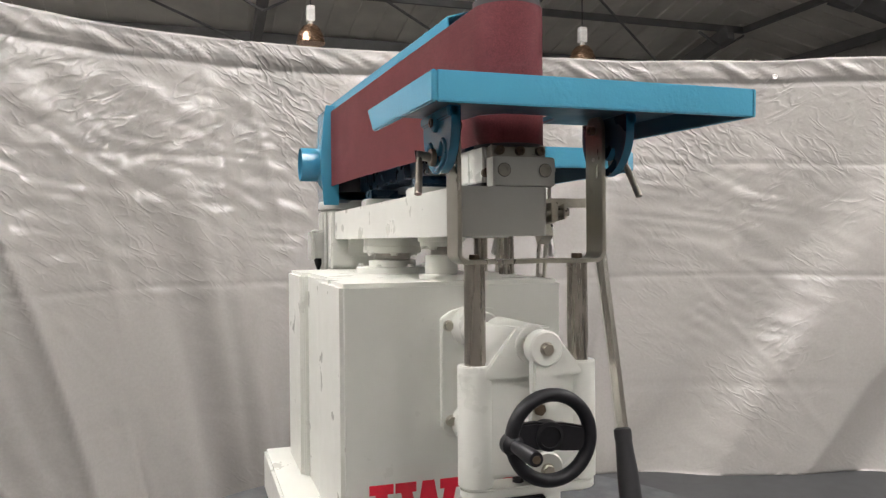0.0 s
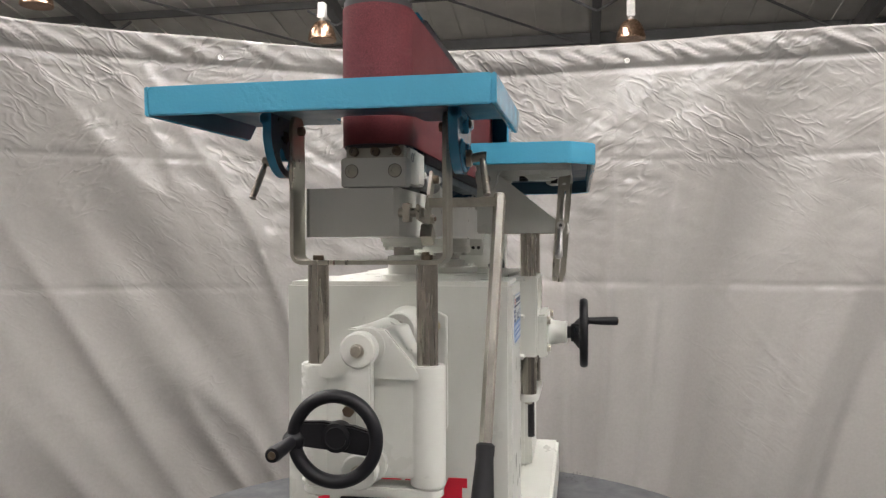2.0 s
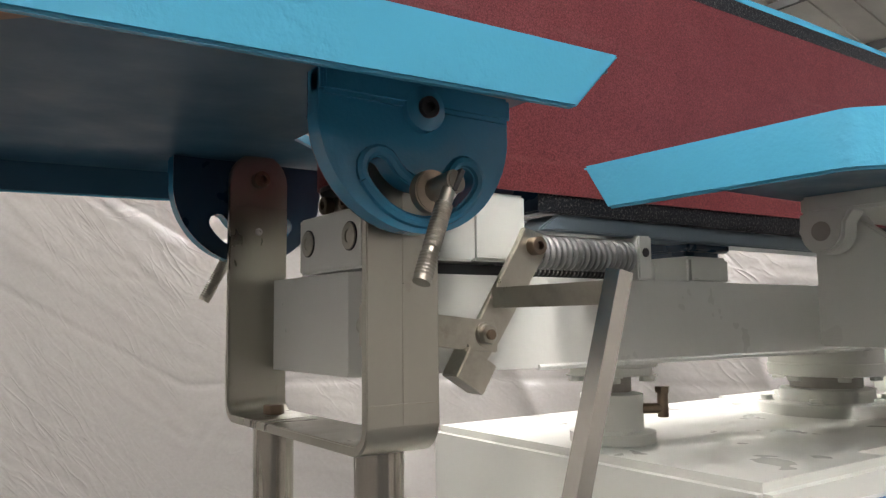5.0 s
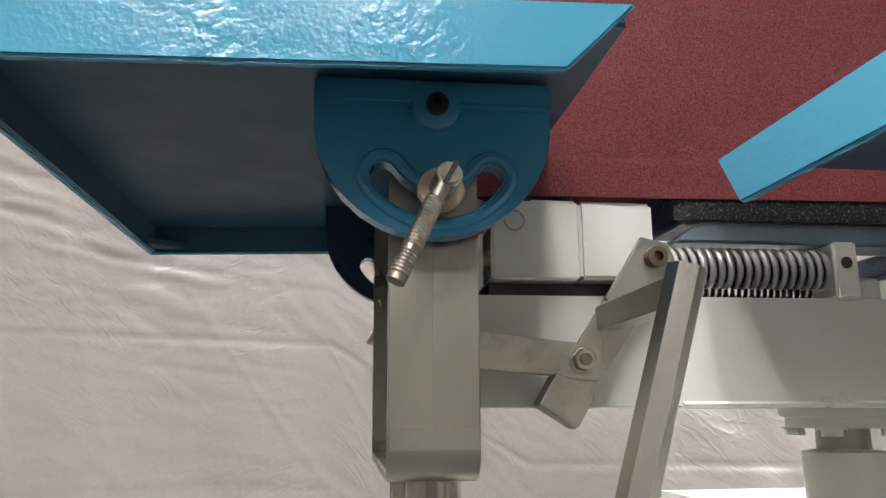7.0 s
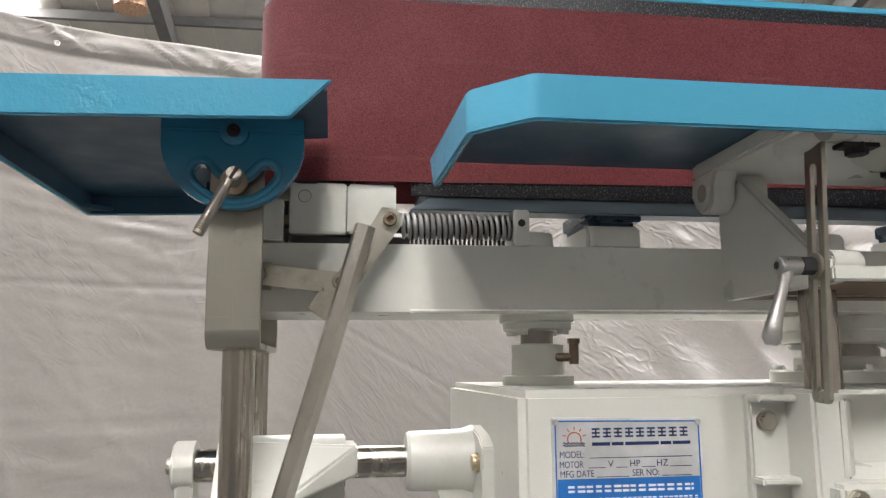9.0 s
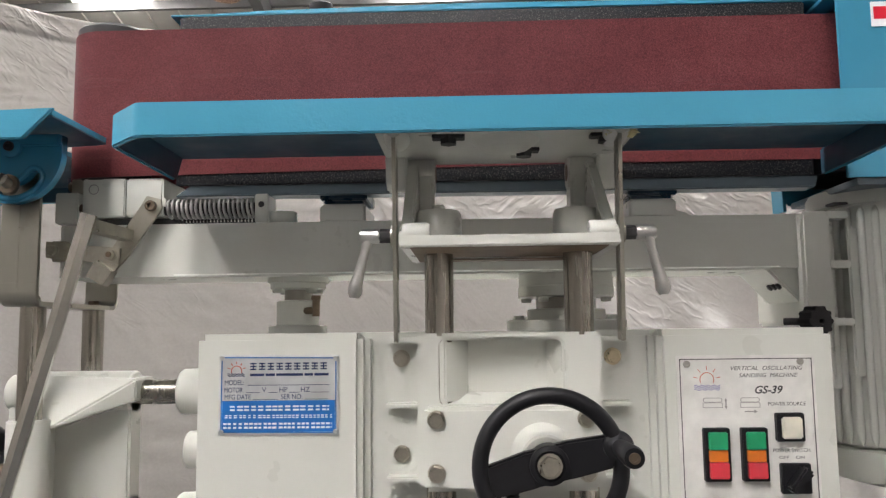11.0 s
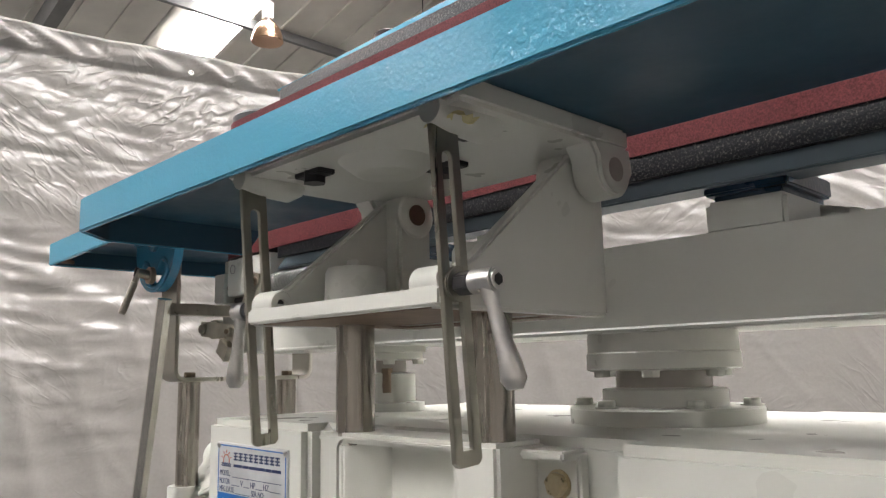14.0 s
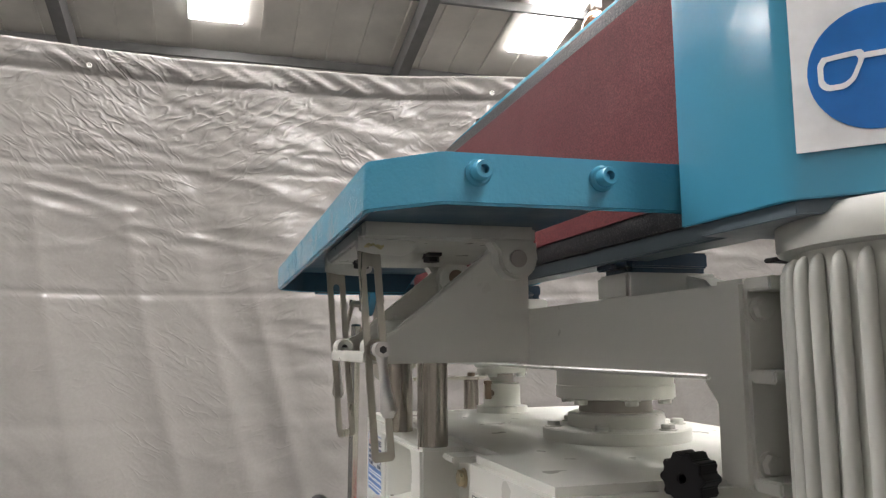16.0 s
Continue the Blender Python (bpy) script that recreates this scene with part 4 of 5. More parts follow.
for sgn in (-1, 1):
    y0, y1 = sorted((sgn * 0.153, sgn * 0.169))
    edge = [(-0.392, 1.008), (-0.392, 0.978)] + arc(-0.313, 0.982, 0.0795, 183, 357, 28) + [(-0.234, 0.978), (-0.234, 1.008)]
    hole = kidney(-0.3110, 0.9660, 0.0420, 212, 328, 0.0088)
    quadrant = part("tilt_quadrant", slab("y", edge, y0, y1, [hole], 0.0015), SHADED_BLUE, bracket, "blue cast half-round tilting quadrant with a curved slot")
    # Navy sheet over the blue: the inner side's deep shade, put into colour.
    part("shade_face", slab("y", edge, sgn * 0.1525, sgn * 0.1535, [kidney(-0.3110, 0.9660, 0.0420, 212, 328, 0.0092)], 0), NAVY, quadrant, "navy sheet that puts deep shade on the inner face")
    rim_path = [(u, sgn * 0.169, v) for u, v in kidney(-0.3110, 0.9660, 0.0420, 212, 328, 0.0138)]
    rim_path.append(rim_path[0])
    part("slot_rim", along(rim_path, 0.0042, 8), SHADED_BLUE, quadrant)
    part("foot_flange", block(-0.392, -0.234, min(sgn * 0.1545, sgn * 0.175), max(sgn * 0.1545, sgn * 0.175), 0.990, 1.009, 0.003), SHADED_BLUE, quadrant)
    part("pivot_boss", lathe((-0.312, sgn * 0.165, 0.990), (0, sgn, 0), [(0.017, 0), (0.016, 0.010), (0.012, 0.012)], 24), SHADED_BLUE, quadrant)
    screw(quadrant, CAP_DARK, (-0.312, sgn * 0.175, 0.990), (0, sgn, 0))
    clamp = part("clamp_handle", rod((-0.310, sgn * 0.176, 0.931), (-0.307, sgn * 0.204, 0.935), 0.0082, seg=24, bev=0.0015), KNURL, bracket, "knurled steel clamping handle")
    part("washer", rod((-0.310, sgn * 0.172, 0.931), (-0.310, sgn * 0.181, 0.931), 0.0150, seg=28, bev=0.001), BRONZE, clamp, "bronze-coloured washer")
    part("hub_slot", moved(block(-0.0016, 0.0016, -0.0030, 0.0030, -0.0080, 0.0080, 0), Matrix.Translation((-0.3068, sgn * 0.2030, 0.9352)) @ Matrix.Rotation(radians(28), 4, "Y")), DARK, clamp)
    bars = [Vector((-0.305, sgn * 0.198, 0.940)), Vector((-0.313, sgn * 0.200, 0.925)), Vector((-0.341, sgn * 0.211, 0.866))]
    part("handle_bar", along(bars, [0.0052, 0.0050, 0.0060], 16), KNURL, clamp)
    way = (bars[2] - bars[1]).normalized()
    for a, count in ((0.10, 30), (0.68, 15)):
        part("knurling", lathe(bars[1].lerp(bars[2], a), way, [(0.0052, 0)] + [(0.0058 + 0.0004 * (q % 2) + 0.0004 * a, 0.0012 * q) for q in range(1, count)] + [(0.0052, 0.0012 * count)], 18), KNURL, clamp)
    screw(bracket, CAP, (-0.311, sgn * 0.1340, 0.987), (0, -sgn, 0), "cap_screw")
    screw(bracket, RIVET, (-0.311, sgn * 0.1340, 0.934), (0, -sgn, 0), "set_screw")
for ob in set(machine.children) - before:
    ob.location.y += OFF_MIDDLE


# end table: a shallow pressed tray, cut out for the belt's nose
top = [(-0.5915, -0.2515), (-0.207, -0.2515), (-0.207, -0.084), (-0.225, -0.080), (-0.275, -0.076), (-0.312, -0.042), (-0.312, 0.042), (-0.275, 0.076), (-0.225, 0.080), (-0.207, 0.084), (-0.207, 0.2555), (-0.5915, 0.2555)]
tray = merged(slab("z", top, 1.008, 1.0165, bev=0), block(-0.598, -0.591, -0.2515, 0.2555, 0.974, 1.017, 0.0018),
    slab("y", [(-0.598, 0.974), (-0.246, 0.974), (-0.201, 1.017), (-0.598, 1.017)], -0.2585, -0.251, bev=0.0018),
    slab("y", [(-0.598, 0.974), (-0.246, 0.974), (-0.201, 1.017), (-0.598, 1.017)], 0.255, 0.2625, bev=0.0018))
tilt = Matrix.Translation((-0.599, -0.002, 1.0165)) @ Matrix.Rotation(radians(-1.35), 4, "Y") @ Matrix.Translation((0.598, 0, -1.017))
etable = part("end_table", moved(tray, tilt), BLUE, machine, "blue hammered steel end table with folded edges")
# Dark sheets put shade on the tray's underside and inner faces.
part("underside", moved(slab("z", [(u + (0.001 if u < -0.5 else 0), v) for u, v in top], 1.0052, 1.0078, bev=0), tilt), UNDER_SHADE, etable, "underside sheet with the table's shade put into its colour")
part("shade_face", moved(block(-0.5905, -0.5885, -0.2500, 0.2540, 0.9760, 1.0050, 0), tilt), UNDER_SHADE, etable, "inner face sheet with the table's shade put into its colour")
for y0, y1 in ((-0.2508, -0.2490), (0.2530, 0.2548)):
    part("shade_face", moved(slab("y", [(-0.5900, 0.9755), (-0.2460, 0.9755), (-0.2160, 1.0050), (-0.5900, 1.0050)], y0, y1, bev=0), tilt), UNDER_SHADE, etable, "inner face sheet with the table's shade put into its colour")
for y, q in ((-0.2490, 1), (0.2530, -1)):
    part("corner_gusset", moved(slab("z", [(-0.5915, y), (-0.553, y), (-0.5915, y + q * 0.038)], 0.979, 0.986, bev=0.001), tilt), BROWN if q > 0 else UNDER_SHADE, etable, "unpainted brown corner" if q > 0 else "")

# main arm
arm = part("arm", slab("z", [(-0.300, -0.043), (-0.292, -0.051), (-0.10, -0.054), (0.94, -0.056), (0.94, 0.122), (-0.292, 0.122), (-0.300, 0.114)], 0.796, 0.884, bev=0), WHITE, machine, "heavy off-white cast horizontal arm")
part("haunch", slab("y", [(0.866, 0.80), (0.930, 0.80), (0.930, 0.733)], -0.051, 0.080, bev=0.003), WHITE, arm, "white sloping haunch under the arm")
SMALL_NUT = hex_mesh("nut", 0.0060, 0.005, DARK, 0.0)
for y in (-0.002, -0.020, -0.038):
    screw(arm, SMALL_NUT, (0.896, y, 0.7685), (-0.723, 0, -0.691), "nut", "dark hex nut")
flange = part("motor_flange", slab("x", [(-0.072, 0.702), (0.135, 0.702), (0.135, 0.886), (-0.072, 0.886)], 0.922, 0.969, bev=0.005), WHITE, machine, "white cast motor flange with stiffening ribs")
for z in (0.702, 0.794, 0.874):
    part("rib", block(0.965, 1.000, -0.068, 0.13, z, z + 0.012, 0.002), WHITE, flange)
for z in (0.858, 0.724):
    screw(flange, HEX_WHITE, (0.969, -0.054, z), (1, 0, 0), label="white painted hex bolt")
part("back_plate", block(0.980, 1.004, -0.030, 0.10, 0.60, 0.884, 0.003), WHITE, flange)
for x0, x1 in ((0.141, 0.218), (0.654, 0.732)):
    pad = part("arm_pad", block(x0, x1, -0.050, 0.075, 0.882, 0.9145, 0.004), WHITE, arm, "white raised pad on the arm")
    part("spacer", merged(block(x0 + 0.006, x1 - 0.006, -0.040, 0.06, 0.912, 0.922, 0.001), block(x0, x1 + 0.002, -0.050, 0.06, 0.9205, 0.939, 0.002)), NAVY, pad, "dark navy platen foot")
part("wedge", slab("y", [(0.728, 0.883), (0.793, 0.883), (0.768, 0.903), (0.728, 0.912)], 0.030, 0.06, bev=0.002), WHITE, arm)
part("weld_bead", along([(-0.10 + 0.03 * q, -0.055, 0.7965) for q in range(34)], 0.003, 6), WHITE, arm)

# tracking block under the belt's nose
blk = part("tension_block", block(-0.300, -0.262, -0.066, 0.054, 0.886, 0.938, 0.002), WHITE, machine, "off-white tensioning block with two socket screws")
for y in (0.034, -0.046):
    part("screw_recess", rod((-0.301, y, 0.914), (-0.298, y, 0.914), 0.0125, seg=28), DARK, blk)
    screw(blk, FLUSH, (-0.3006, y, 0.914), (-1, 0, 0), "cap_screw")
strip = part("steel_strip", block(-0.277, -0.235, -0.058, 0.050, 0.938, 0.962, 0.001), ZINC, machine, "bare steel strip with dark screws")
for y in (0.035, -0.005, -0.045):
    screw(strip, CAP, (-0.276, y, 0.951), (-1, 0, 0), "cap_screw")
slider = part("slider_block", merged(block(-0.255, -0.183, -0.064, 0.058, 0.895, 0.961, 0.002), block(-0.182, -0.119, -0.063, 0.058, 0.896, 0.961, 0.003)), WHITE, machine, "white painted slider block in two halves")
part("latch_tab", block(-0.1195, -0.1130, -0.066, -0.054, 0.9130, 0.9260, 0.001), WHITE, slider)
part("ring_mark", torus((-0.236, -0.0645, 0.943), (0, 1, 0), 0.0080, 0.0008, 28, 6), INK_GREY, slider)
part("slide_bed", block(-0.255, -0.10, -0.050, 0.06, 0.882, 0.894, 0.001), DARK, machine, "dark steel slide bed")
for y in (0.052, -0.052):
    screw(blk, CAP, (-0.262, y, 0.912), (1, 0, 0), "cap_screw")


def coil(x0, x1, y, z, r, wire, turns):
    n = int(turns * 18)
    return along([(x0 + (x1 - x0) * k / n, y + r * math.cos(2 * math.pi * turns * k / n), z + r * math.sin(2 * math.pi * turns * k / n)) for k in range(n + 1)], wire, 8)


part("coil_spring", coil(-0.114, 0.035, -0.050, 0.909, 0.0150, 0.0027, 19), SPRING, machine, "bare steel compression spring")
part("coil_spring", coil(-0.100, 0.030, -0.034, 0.895, 0.0085, 0.0016, 22), DARK, machine, "thin dark return spring")
part("spring_rod", rod((-0.135, -0.050, 0.909), (0.045, -0.050, 0.909), 0.0100, seg=20), DARK, machine, "dark spring rod")
stop = part("spring_stop", block(0.036, 0.058, -0.066, -0.012, 0.883, 0.931, 0.002), WHITE, machine, "white spring stop block")
part("stop_arm", slab("z", [(0.054, -0.050), (0.080, -0.046), (0.098, -0.036), (0.098, -0.020), (0.054, -0.020)], 0.884, 0.905, bev=0.002), WHITE, stop)
# No hole is cut: a dark disc shows the shaded bore.
part("stop_bore_shade", rod((0.047, -0.0668, 0.913), (0.047, -0.060, 0.913), 0.0050, seg=16), DARK, stop)
# belt release lever
crank = part("bell_crank", slab("y", [(-0.1385, 0.9275), (-0.1150, 0.9215), (-0.1130, 0.9050), (-0.1700, 0.8240), (-0.1900, 0.8020), (-0.2080, 0.8160), (-0.1950, 0.8400), (-0.1480, 0.9110)], -0.0835, -0.0770, bev=0.001), ZINC, machine, "flat plated steel bell crank, lightly rusted")
screw(crank, CAP, (-0.129, -0.0835, 0.910), (0, -1, 0), "cap_screw")
part("crank_foot", moved(block(-0.0165, 0.0165, -0.013, 0.010, -0.0155, 0.0125, 0.001), Matrix.Translation((-0.2065, -0.0850, 0.8010)) @ Matrix.Rotation(radians(32), 4, "Y")), ZINC, crank)
tie = part("tie_link", slab("y", [(-0.300, 0.8537), (-0.1765, 0.8409), (-0.1785, 0.8141), (-0.300, 0.8268)], -0.0900, -0.0838, bev=0.001), ZINC, machine, "flat plated steel tie link")
screw(tie, NUT, (-0.192, -0.0900, 0.830), (0, -1, 0), "nut", "plated hex nut on a brown stud")
part("stud_end", rod((-0.192, -0.0890, 0.830), (-0.192, -0.1000, 0.830), 0.0045, seg=14, bev=0.0006), RUSTY, tie)
part("tie_stud", merged(rod((-0.288, -0.05, 0.839), (-0.288, -0.089, 0.839), 0.0085, seg=20), block(-0.299, -0.275, -0.072, -0.059, 0.822, 0.856, 0.001)), ZINC, tie)
screw(tie, NUT, (-0.288, -0.0900, 0.839), (0, -1, 0), "nut")
lever = part("release_lever", along([(-0.1650, -0.2195, 0.877), (-0.2125, -0.2143, 0.710), (-0.2580, -0.2093, 0.555), (-0.3000, -0.2047, 0.408)], 0.0118, 6), LEVER, machine, "long hexagonal steel lever bar")
part("cross_bar", moved(block(-0.058, 0.074, -0.010, 0.010, -0.009, 0.009, 0.001), Matrix.Translation((-0.168, -0.155, 0.862)) @ Matrix.Rotation(radians(90), 4, "Z")), ZINC, lever)
part("grip", lathe((-0.2930, -0.2055, 0.432), (-0.129, 0.014, -0.446), [(0.012, 0), (0.0165, 0.004), (0.0165, 0.02), (0.0155, 0.026), (0.0200, 0.09), (0.0215, 0.17), (0.018, 0.182)], 28), RUBBER, lever, "black rubber hand grip")

# pedestals between cabinet and arm
stand = part("pedestal", lathe((0.089, 0.028, 0.699), (0, 0, 1), [(0.050, 0), (0.050, 0.013), (0.0365, 0.015), (0.0365, 0.056), (0.0225, 0.058), (0.0225, 0.076), (0.048, 0.078), (0.048, 0.087), (0.053, 0.088), (0.053, 0.098)], 40), WHITE, machine, "slim white turned pedestal under the arm")
for q in range(4):
    a = radians(45 + 90 * q)
    screw(stand, HEX_WHITE, (0.089 + 0.041 * math.cos(a), 0.028 + 0.041 * math.sin(a), 0.777), (0, 0, -1))
part("neck_ring", rod((0.089, 0.028, 0.7575), (0.089, 0.028, 0.7745), 0.0231, seg=32), PIN, stand, "bare grey steel neck")
part("oiler", merged(rod((0.105, 0.003, 0.738), (0.131, -0.016, 0.738), 0.0062, seg=14), rod((0.129, -0.0145, 0.728), (0.129, -0.0145, 0.757), 0.0065, seg=14), rod((0.129, -0.0145, 0.756), (0.129, -0.0145, 0.763), 0.0088, seg=6)), RUSTY, stand, "brown elbow fitting")
stand = part("pedestal", lathe((0.555, 0.024, 0.699), (0, 0, 1), [(0.102, 0), (0.102, 0.016), (0.100, 0.018), (0.0665, 0.0185), (0.0665, 0.035), (0.0640, 0.037), (0.0500, 0.0375), (0.0500, 0.056), (0.0795, 0.0565), (0.0820, 0.058), (0.0820, 0.074), (0.0805, 0.0755), (0.0805, 0.098)], 56), WHITE, machine, "wide white flanged bearing pedestal under the arm")
for q in range(6):
    a = radians(20 + 60 * q)
    screw(stand, HEX_WHITE, (0.555 + 0.089 * math.cos(a), 0.024 + 0.089 * math.sin(a), 0.717), (0, 0, 1))
    a = radians(50 + 60 * q)
    screw(stand, HEX_WHITE, (0.555 + 0.068 * math.cos(a), 0.024 + 0.068 * math.sin(a), 0.756), (0, 0, -1))
part("neck_ring", rod((0.555, 0.024, 0.7372), (0.555, 0.024, 0.7545), 0.0508, seg=48), PIN, stand, "bare grey steel neck")

# front column casting
pocket = arc(0.504, 0.680, 0.008, 0, 90, 4) + arc(0.357, 0.680, 0.008, 90, 180, 4) + arc(0.357, 0.611, 0.008, 180, 270, 4) + arc(0.504, 0.611, 0.008, 270, 360, 4)
cast = part("column_casting", slab("y", [(0.315, 0.4935), (0.566, 0.4935), (0.566, 0.698), (0.315, 0.698)], -0.262, -0.197, [pocket], 0.004), WHITE, machine, "white cast column guide with a recessed pocket")
part("pocket_back", block(0.340, 0.520, -0.221, -0.199, 0.598, 0.692, 0.001), WHITE, cast)
part("pocket_side", slab("z", [(0.346, -0.2607), (0.346, -0.2195), (0.386, -0.2195), (0.372, -0.2430), (0.354, -0.2607)], 0.6035, 0.6875, bev=0.002), WHITE, cast)
part("pocket_side", slab("z", [(0.514, -0.2590), (0.514, -0.2195), (0.494, -0.2195)], 0.6035, 0.6875, bev=0.002), WHITE, cast)
part("pocket_floor", slab("x", [(-0.2590, 0.601), (-0.2195, 0.601), (-0.2195, 0.616)], 0.3495, 0.5115, bev=0.002), WHITE, cast)
for x0, x1 in ((0.270, 0.318), (0.563, 0.610)):
    part("flange", block(x0, x1, -0.210, -0.195, 0.494, 0.692, 0.003), WHITE, cast)
    for z in (0.494, 0.594, 0.684):
        part("rib", block(x0, x1, -0.232, -0.205, z, z + 0.008, 0.002), WHITE, cast)
for x in (0.290, 0.589):
    for z in (0.663, 0.530):
        screw(cast, HEX_GOLD if x > 0.4 else HEX_BIG, (x, -0.210, z), (0, -1, 0))
house = part("wheel_housing", merged(block(0.326, 0.556, -0.286, -0.260, 0.492, 0.601, 0.005), lathe((0.480, -0.284, 0.540), (0, -1, 0), [(0.042, 0), (0.033, 0.012), (0.029, 0.040), (0.031, 0.046), (0.028, 0.050)], 36)), WHITE, machine, "white cast handwheel housing")
for x in (0.342, 0.539):
    for z in (0.585, 0.516):
        screw(house, HEX_BIG, (x, -0.286, z), (0, -1, 0))
part("shaft", rod((0.480, -0.330, 0.540), (0.480, -0.348, 0.540), 0.0165), DARK, house, "dark shaft bush")
wheel, wm = handwheel(Vector((0.481, -0.378, 0.539)), Vector((0, -1, 0)), 0.0838, 0.0100, 14, 3, 0.090, 0.016)
screw(wheel, hex_mesh("bolt", 0.013, 0.009, BOLT, 0.015), (0.481, -0.372, 0.539), (0, -1, 0))
for x in (0.346, 0.540):
    part("guide_column", rod((x, -0.238, 0.39), (x, -0.238, 0.815), 0.0203, seg=36), STEEL, machine, "bright steel guide column with rust marks")
base = part("column_foot", slab("z", stadium((0.346, -0.238), (0.540, -0.238), 0.0255, 12), 0.378, 0.397, bev=0.003), WHITE, machine, "white plate joining the column ends")
part("screw_boss", lathe((0.443, -0.238, 0.362), (0, 0, 1), [(0.015, 0), (0.019, 0.006), (0.019, 0.02)], 24), WHITE, base)
for x in (0.346, 0.540):
    screw(base, HEX, (x, -0.238, 0.378), (0, 0, -1))
thread = [(0.0082, 0.0)]
for q in range(58):
    thread += [(0.0082, 0.0040 * q + 0.0010), (0.0096, 0.0040 * q + 0.0020), (0.0096, 0.0040 * q + 0.0028), (0.0082, 0.0040 * q + 0.0038)]
part("lead_screw", lathe((0.443, -0.238, 0.262), (0, 0, 1), thread + [(0.0082, 0.236)], 18), DARK, base, "dark threaded lead screw")

# front table support
shelf = part("table_shelf", slab("z", [(0.300, -0.114), (0.300, -0.335), (0.580, -0.335), (0.580, -0.114)], 0.8095, 0.820, [[(0.335, -0.150), (0.545, -0.150), (0.545, -0.190), (0.335, -0.190)]], 0.002), WHITE, machine, "white cast shelf with side cheeks under the table")
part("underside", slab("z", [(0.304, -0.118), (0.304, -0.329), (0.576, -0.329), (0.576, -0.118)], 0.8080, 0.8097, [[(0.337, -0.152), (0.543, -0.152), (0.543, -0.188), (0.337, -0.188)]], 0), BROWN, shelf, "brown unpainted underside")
part("front_lip", block(0.298, 0.582, -0.3395, -0.331, 0.8085, 0.8235, 0.002), WHITE, shelf)
for x, q in ((0.303, 1), (0.577, -1)):
    boss = lathe((x, -0.3235, 0.8280), (q, 0, 0), [(0.0140, 0), (0.0140, 0.031), (0.0120, 0.034), (0.0050, 0.034), (0.0048, 0.024)], 32)
    part("lug", merged(boss, block(min(x, x + q * 0.034), max(x, x + q * 0.034), -0.337, -0.3095, 0.8120, 0.8280, 0.003)), WHITE, shelf)
    # Dark plug gives the hollow its shade.
    part("lug_bore_shade", rod((x + q * 0.022, -0.3235, 0.8280), (x + q * 0.030, -0.3235, 0.8280), 0.0049, seg=16), DARK, shelf)
cheek = [(-0.113, 0.807), (-0.337, 0.807), (-0.337, 0.832), (-0.300, 0.848), (-0.172, 0.953)] + arc(-0.141, 0.941, 0.0265, 155, 10, 8) + [(-0.113, 0.915)]
for x0, x1, q in ((0.299, 0.315, 1), (0.565, 0.581, -1)):
    part("cheek", slab("x", cheek, x0, x1, bev=0.003), WHITE, shelf, "white cast triangular cheek")
    inner_x = x1 if q > 0 else x0
    tip_x = inner_x + q * 0.024
    part("cheek_boss", merged(lathe((inner_x - q * 0.006, -0.141, 0.941), (q, 0, 0), [(0.0275, 0), (0.0275, 0.028), (0.025, 0.030)], 28), slab("x", [(-0.168, 0.815), (-0.115, 0.815), (-0.115, 0.940), (-0.168, 0.940)], min(inner_x - q * 0.004, tip_x - q * 0.002), max(inner_x - q * 0.004, tip_x - q * 0.002), bev=0.005)), WHITE, shelf)
    part("pin_end", rod((tip_x - q * 0.004, -0.141, 0.941), (tip_x + q * 0.0010, -0.141, 0.941), 0.0125, seg=24), RUSTY, shelf, "rusty hinge pin end")
part("back_wall", block(0.304, 0.576, -0.126, -0.1135, 0.811, 0.850, 0.003), WHITE, shelf)
for x in (0.346, 0.540):
    part("column_cap", lathe((x, -0.238, 0.818), (0, 0, 1), [(0.0335, 0), (0.0320, 0.046), (0.0295, 0.051), (0.0240, 0.052)], 36), WHITE, shelf)
    screw(shelf, HEX_WHITE, (x, -0.238, 0.870), (0, 0, 1))

# tilting hinge casting under the table
hinge = part("hinge_casting", merged(block(0.264, 0.616, -0.347, -0.116, 0.962, 0.9836, 0.004), lathe((0.293, -0.349, 0.962), (0, 1, 0), [(0.012, 0), (0.016, 0.02), (0.018, 0.06), (0.010, 0.075)], 20), lathe((0.585, -0.349, 0.962), (0, 1, 0), [(0.012, 0), (0.016, 0.02), (0.018, 0.06), (0.010, 0.075)], 20), lathe((0.44, -0.27, 0.968), (0, 0, -1), [(0.056, 0), (0.040, 0.013), (0.033, 0.018), (0.028, 0.019)], 28)), WHITE, machine, "white cast hinge plate under the table")
for x0, x1 in ((0.264, 0.297), (0.583, 0.616)):
    lug = slab("x", [(-0.1145, 0.966), (-0.1145, 0.941)] + arc(-0.141, 0.941, 0.0265, 0, -180, 12) + [(-0.1685, 0.950), (-0.180, 0.966)], x0, x1, bev=0.004)
    part("hinge_lug", lug, WHITE, hinge, "white hinge lug")
    x = x0 - 0.0005 if x0 < 0.4 else x1 + 0.0005
    part("hinge_pin", rod((x, -0.141, 0.941), (0.30 if x0 < 0.4 else 0.58, -0.141, 0.941), 0.0115, seg=24), PIN, hinge, "steel hinge pin")
for x, y in ((0.363, -0.303), (0.470, -0.219), (0.575, -0.297)):
    part("dark_nut", merged(rod((x, y, 0.950), (x, y, 0.963), 0.012, seg=6), block(x - 0.022, x + 0.022, y - 0.010, y + 0.010, 0.957, 0.963, 0.001)), DARK, hinge, "dark square nut")

